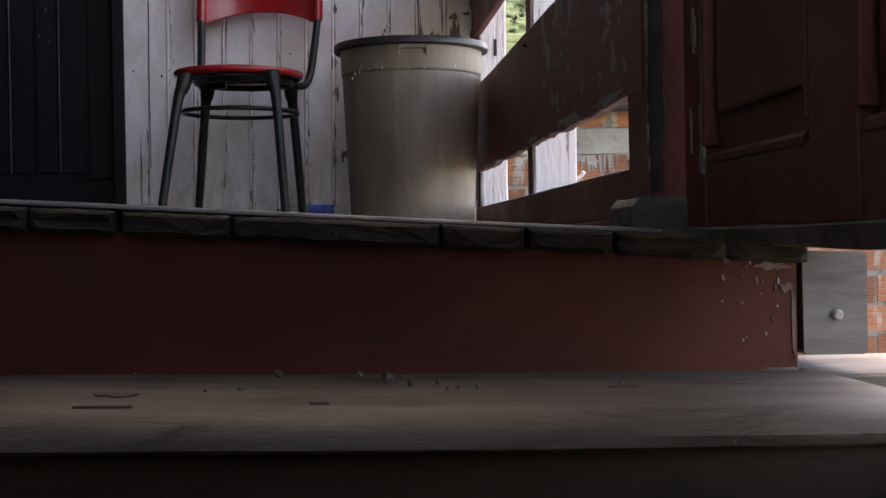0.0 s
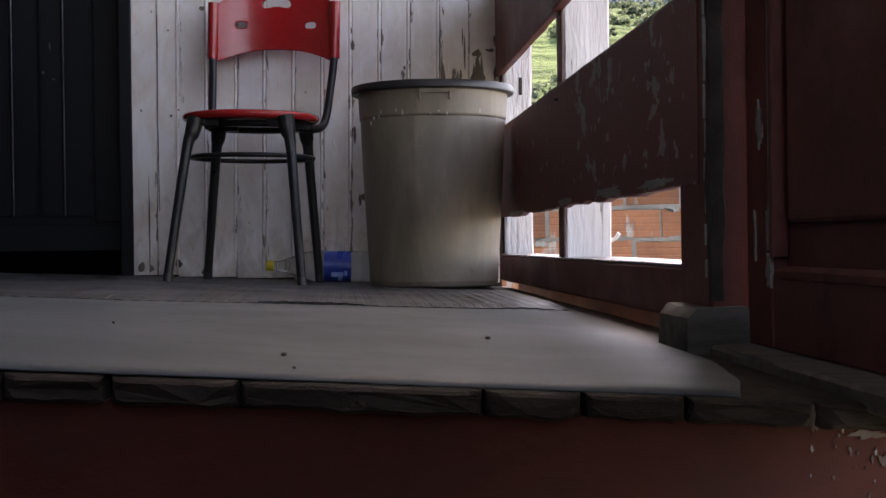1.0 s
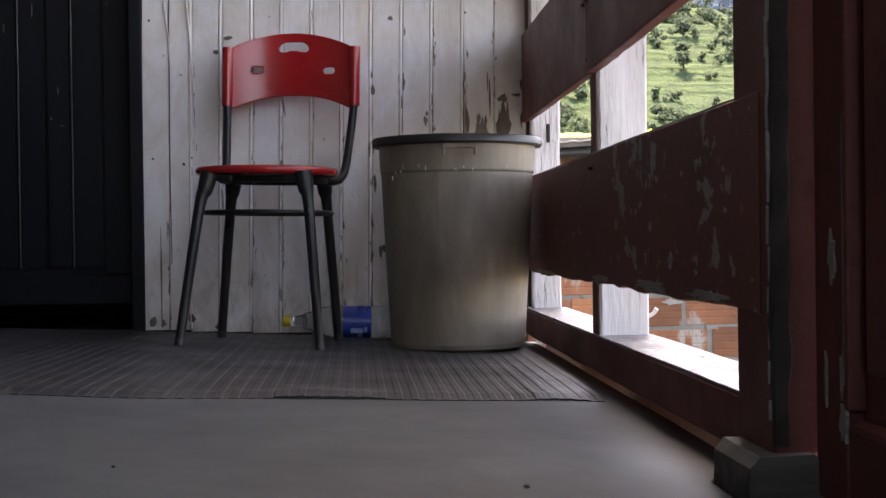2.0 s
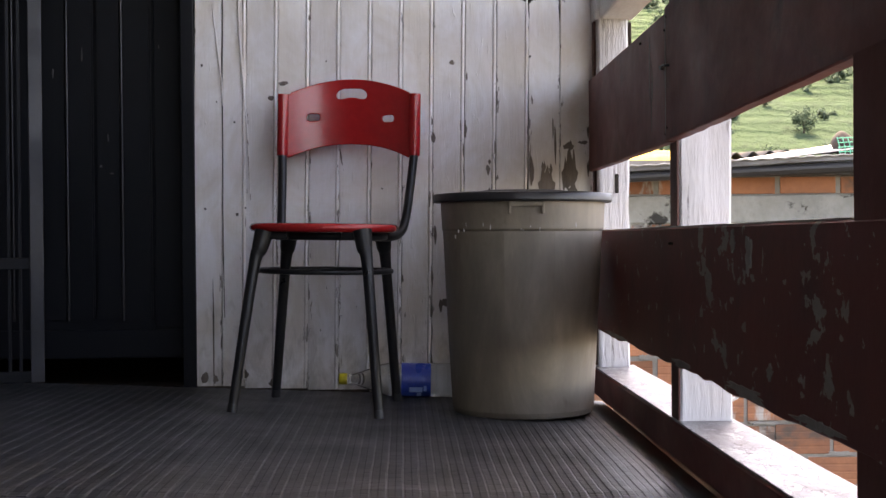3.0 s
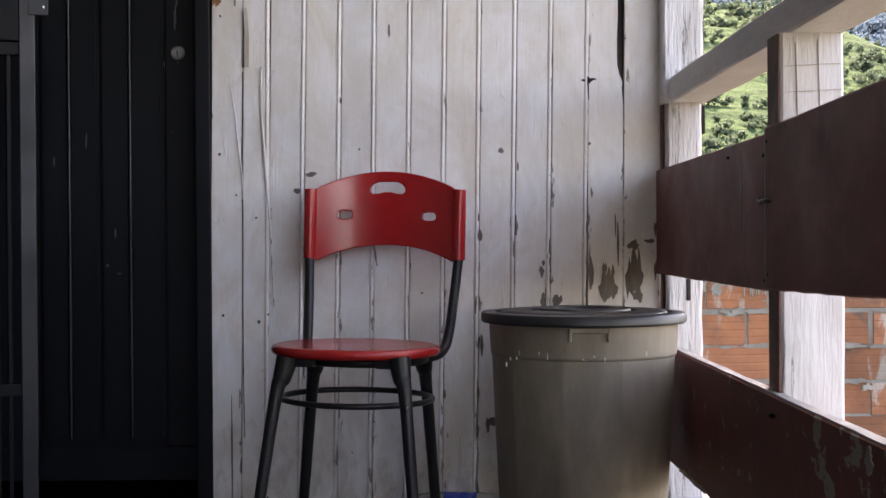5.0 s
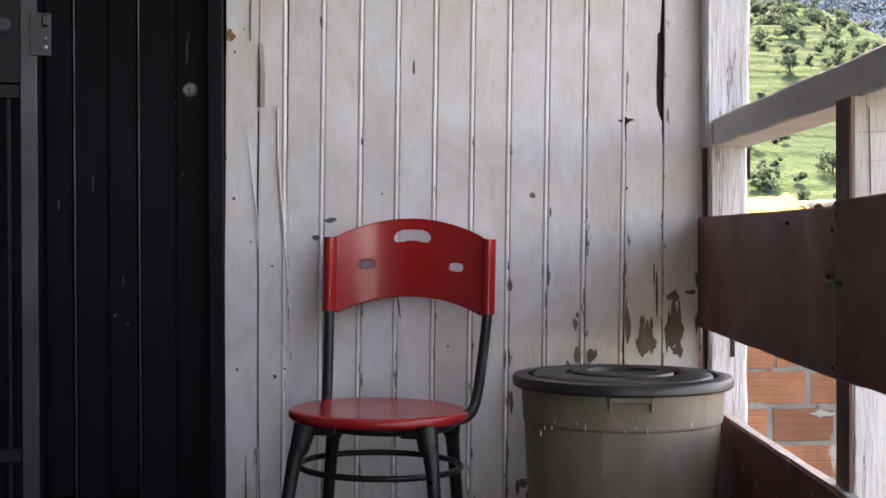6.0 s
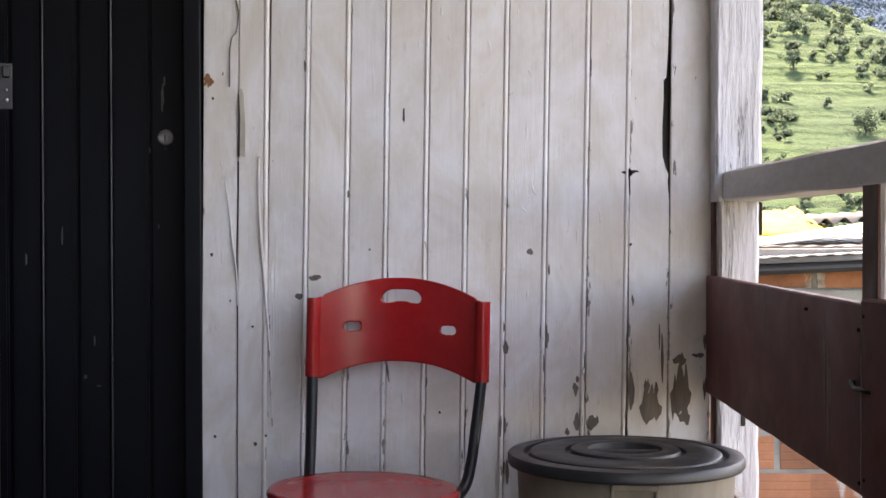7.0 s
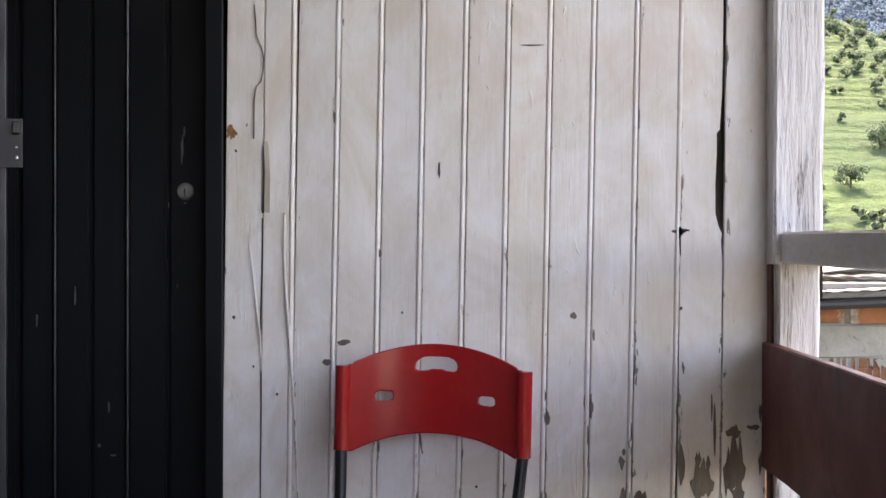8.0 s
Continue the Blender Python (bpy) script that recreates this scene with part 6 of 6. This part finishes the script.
    low.location = (0.2, Y + 0.012, 0.645)
    first.location = (0.2, Y + 0.012, 0.466 - bh)
    for row in range(9):
        z = 0.466 - bh - row * (bh + j)
        x = 0.2 + (0.095, 0.312, 0.153)[row] if row < 3 else 0.2 + (0.30 if row % 2 else 0.12)
        while x < 6.2:
            if not (row == 0 and x < 0.21):
                ob = new("block", first.data)
                ob.parent = house
                ob.location = (x + rnd.uniform(-0.010, 0.010), Y + 0.012 + rnd.uniform(-0.007, 0.004), z + rnd.uniform(-0.006, 0.006))
                ob.rotation_euler = (0, radians(rnd.uniform(-0.9, 0.9)), radians(rnd.uniform(-0.8, 0.8)))
                ob.scale = (rnd.uniform(0.95, 1.03), 1, rnd.uniform(0.93, 1.04))
            x += bw + j
    x = 0.29 + bw + j
    while x < 6.2:
        ob = new("block", low.data)
        ob.parent = house
        ob.location = (x, Y + 0.012 + rnd.uniform(-0.004, 0.004), 0.645 + rnd.uniform(-0.003, 0.003))
        x += bw + j + 0.01
    # mortar run down from the ring beam
    drip = bmesh.new()
    for _ in range(150):
        x = rnd.uniform(0.8, 6.0)
        w, h = rnd.uniform(0.004, 0.014), rnd.uniform(0.02, 0.12)
        slab(drip, [(x, 0.475), (x + w, 0.475), (x + w * 0.8, 0.475 - h * 0.6), (x + w * 0.6, 0.475 - h), (x + w * 0.3, 0.475 - h * 0.9)], 0.012, Matrix.Translation((0, Y - 0.001, 0)))
    tagged(part("mortar_drips", drip, M_BAND, house, "grey mortar runs"), kind="stuff")
    # mortar pressed out of the bed joints
    bed = bmesh.new()
    for k in range(170):
        x, row = rnd.uniform(1.0, 4.8), rnd.randrange(0, 8)
        z = 0.466 - row * (bh + j) - bh - j / 2 + rnd.uniform(-0.004, 0.004)
        slab(bed, blotch(rnd.uniform(0.04, 0.16), rnd.uniform(0.014, 0.030), k + 0.7, 24, 0.8), 0.014, Matrix.Translation((x, Y - 0.0005 - 0.004 * rnd.random(), z)))
    tagged(part("mortar_bed", bed, M_MORTAR, house, "rough grey mortar pressed out of the joints"), kind="stuff")
    for k in range(34):
        row = rnd.choice((0, 0, 0, 0, 1, 2, 3))
        x = rnd.uniform(1.2, 4.6)
        z = 0.466 - row * (bh + j) + rnd.uniform(-0.02, 0.01)
        w = rnd.uniform(0.03, 0.10)
        h = w * rnd.uniform(0.5, 1.6) if row == 0 else w * 0.4
        part("mortar_smear", slab(bmesh.new(), blotch(w, h, k + 0.3, 30, 0.9), 0.014, Matrix.Translation((x, Y - 0.002 - 0.004 * rnd.random(), z - h * 0.3))), M_BAND, house)
    # tarp
    tarp = bmesh.new()
    nx, ny = 60, 12
    g = []
    for i in range(nx + 1):
        u = i / nx
        col = []
        for q in range(ny + 1):
            t = q / ny
            fold = 0.05 * math.exp(-((u - 0.93) / 0.025) ** 2) * (0.3 + t)
            z = 0.90 + 0.175 * t ** 0.7 * (1 - 0.45 * max(0.0, u - 0.88) / 0.12) + 0.02 * noise.noise(Vector((i * 0.11, q * 0.22, 2))) + 0.008 * noise.noise(Vector((i * 0.5, q * 0.7, 5))) + fold
            col.append(tarp.verts.new((1.5 + 1.58 * u + 0.02 * noise.noise(Vector((q * 0.6, u * 3, 1))), 6.10 + 0.75 * t + 0.02 * noise.noise(Vector((i * 0.3, 3, 1))), z)))
        g.append(col)
    for i in range(nx):
        for q in range(ny):
            tarp.faces.new((g[i][q], g[i + 1][q], g[i + 1][q + 1], g[i][q + 1]))
    t = finish("tarpaulin", tarp, M_TARP, smooth=True)
    mod = t.modifiers.new("thickness", "SOLIDIFY")
    mod.thickness = 0.006
    tagged(t, "crumpled yellow tarpaulin spread over the metal roof", "tarpaulin")
    rock = bmesh.new()
    bmesh.ops.create_icosphere(rock, subdivisions=3, radius=0.085)
    for vv in rock.verts:
        vv.co *= 1 + 0.4 * noise.noise(vv.co * 9)
        vv.co.x *= 1 - 2.2 * max(0.0, vv.co.z)
    ob = finish("roof_stone", rock, M_ROCK, smooth=True)
    ob.location = (3.60, 5.56, 1.035)
    tagged(ob, "dark brown stone weighing down the roof sheet", "stone")
    net = thing("plant_net", "green mesh net cage standing on the roof", "net", pose(3.13, 3.80, 0.838))
    for k in range(9):
        part("strand", tube(bmesh.new(), ((-0.12 + 0.03 * k, 0, 0.0), (-0.115 + 0.03 * k, 0.02, 0.06), (-0.12 + 0.03 * k, 0.05, 0.115)), 0.003, 6, steps=2), M_NET, net)
    for k in range(5):
        z = 0.005 + 0.026 * k
        part("strand", tube(bmesh.new(), ((-0.125, 0.0 + 0.006 * k, z), (0.0, 0.01 + 0.006 * k, z + 0.006), (0.125, 0.0 + 0.006 * k, z)), 0.003, 6, steps=2), M_NET, net)


build_neighbour()
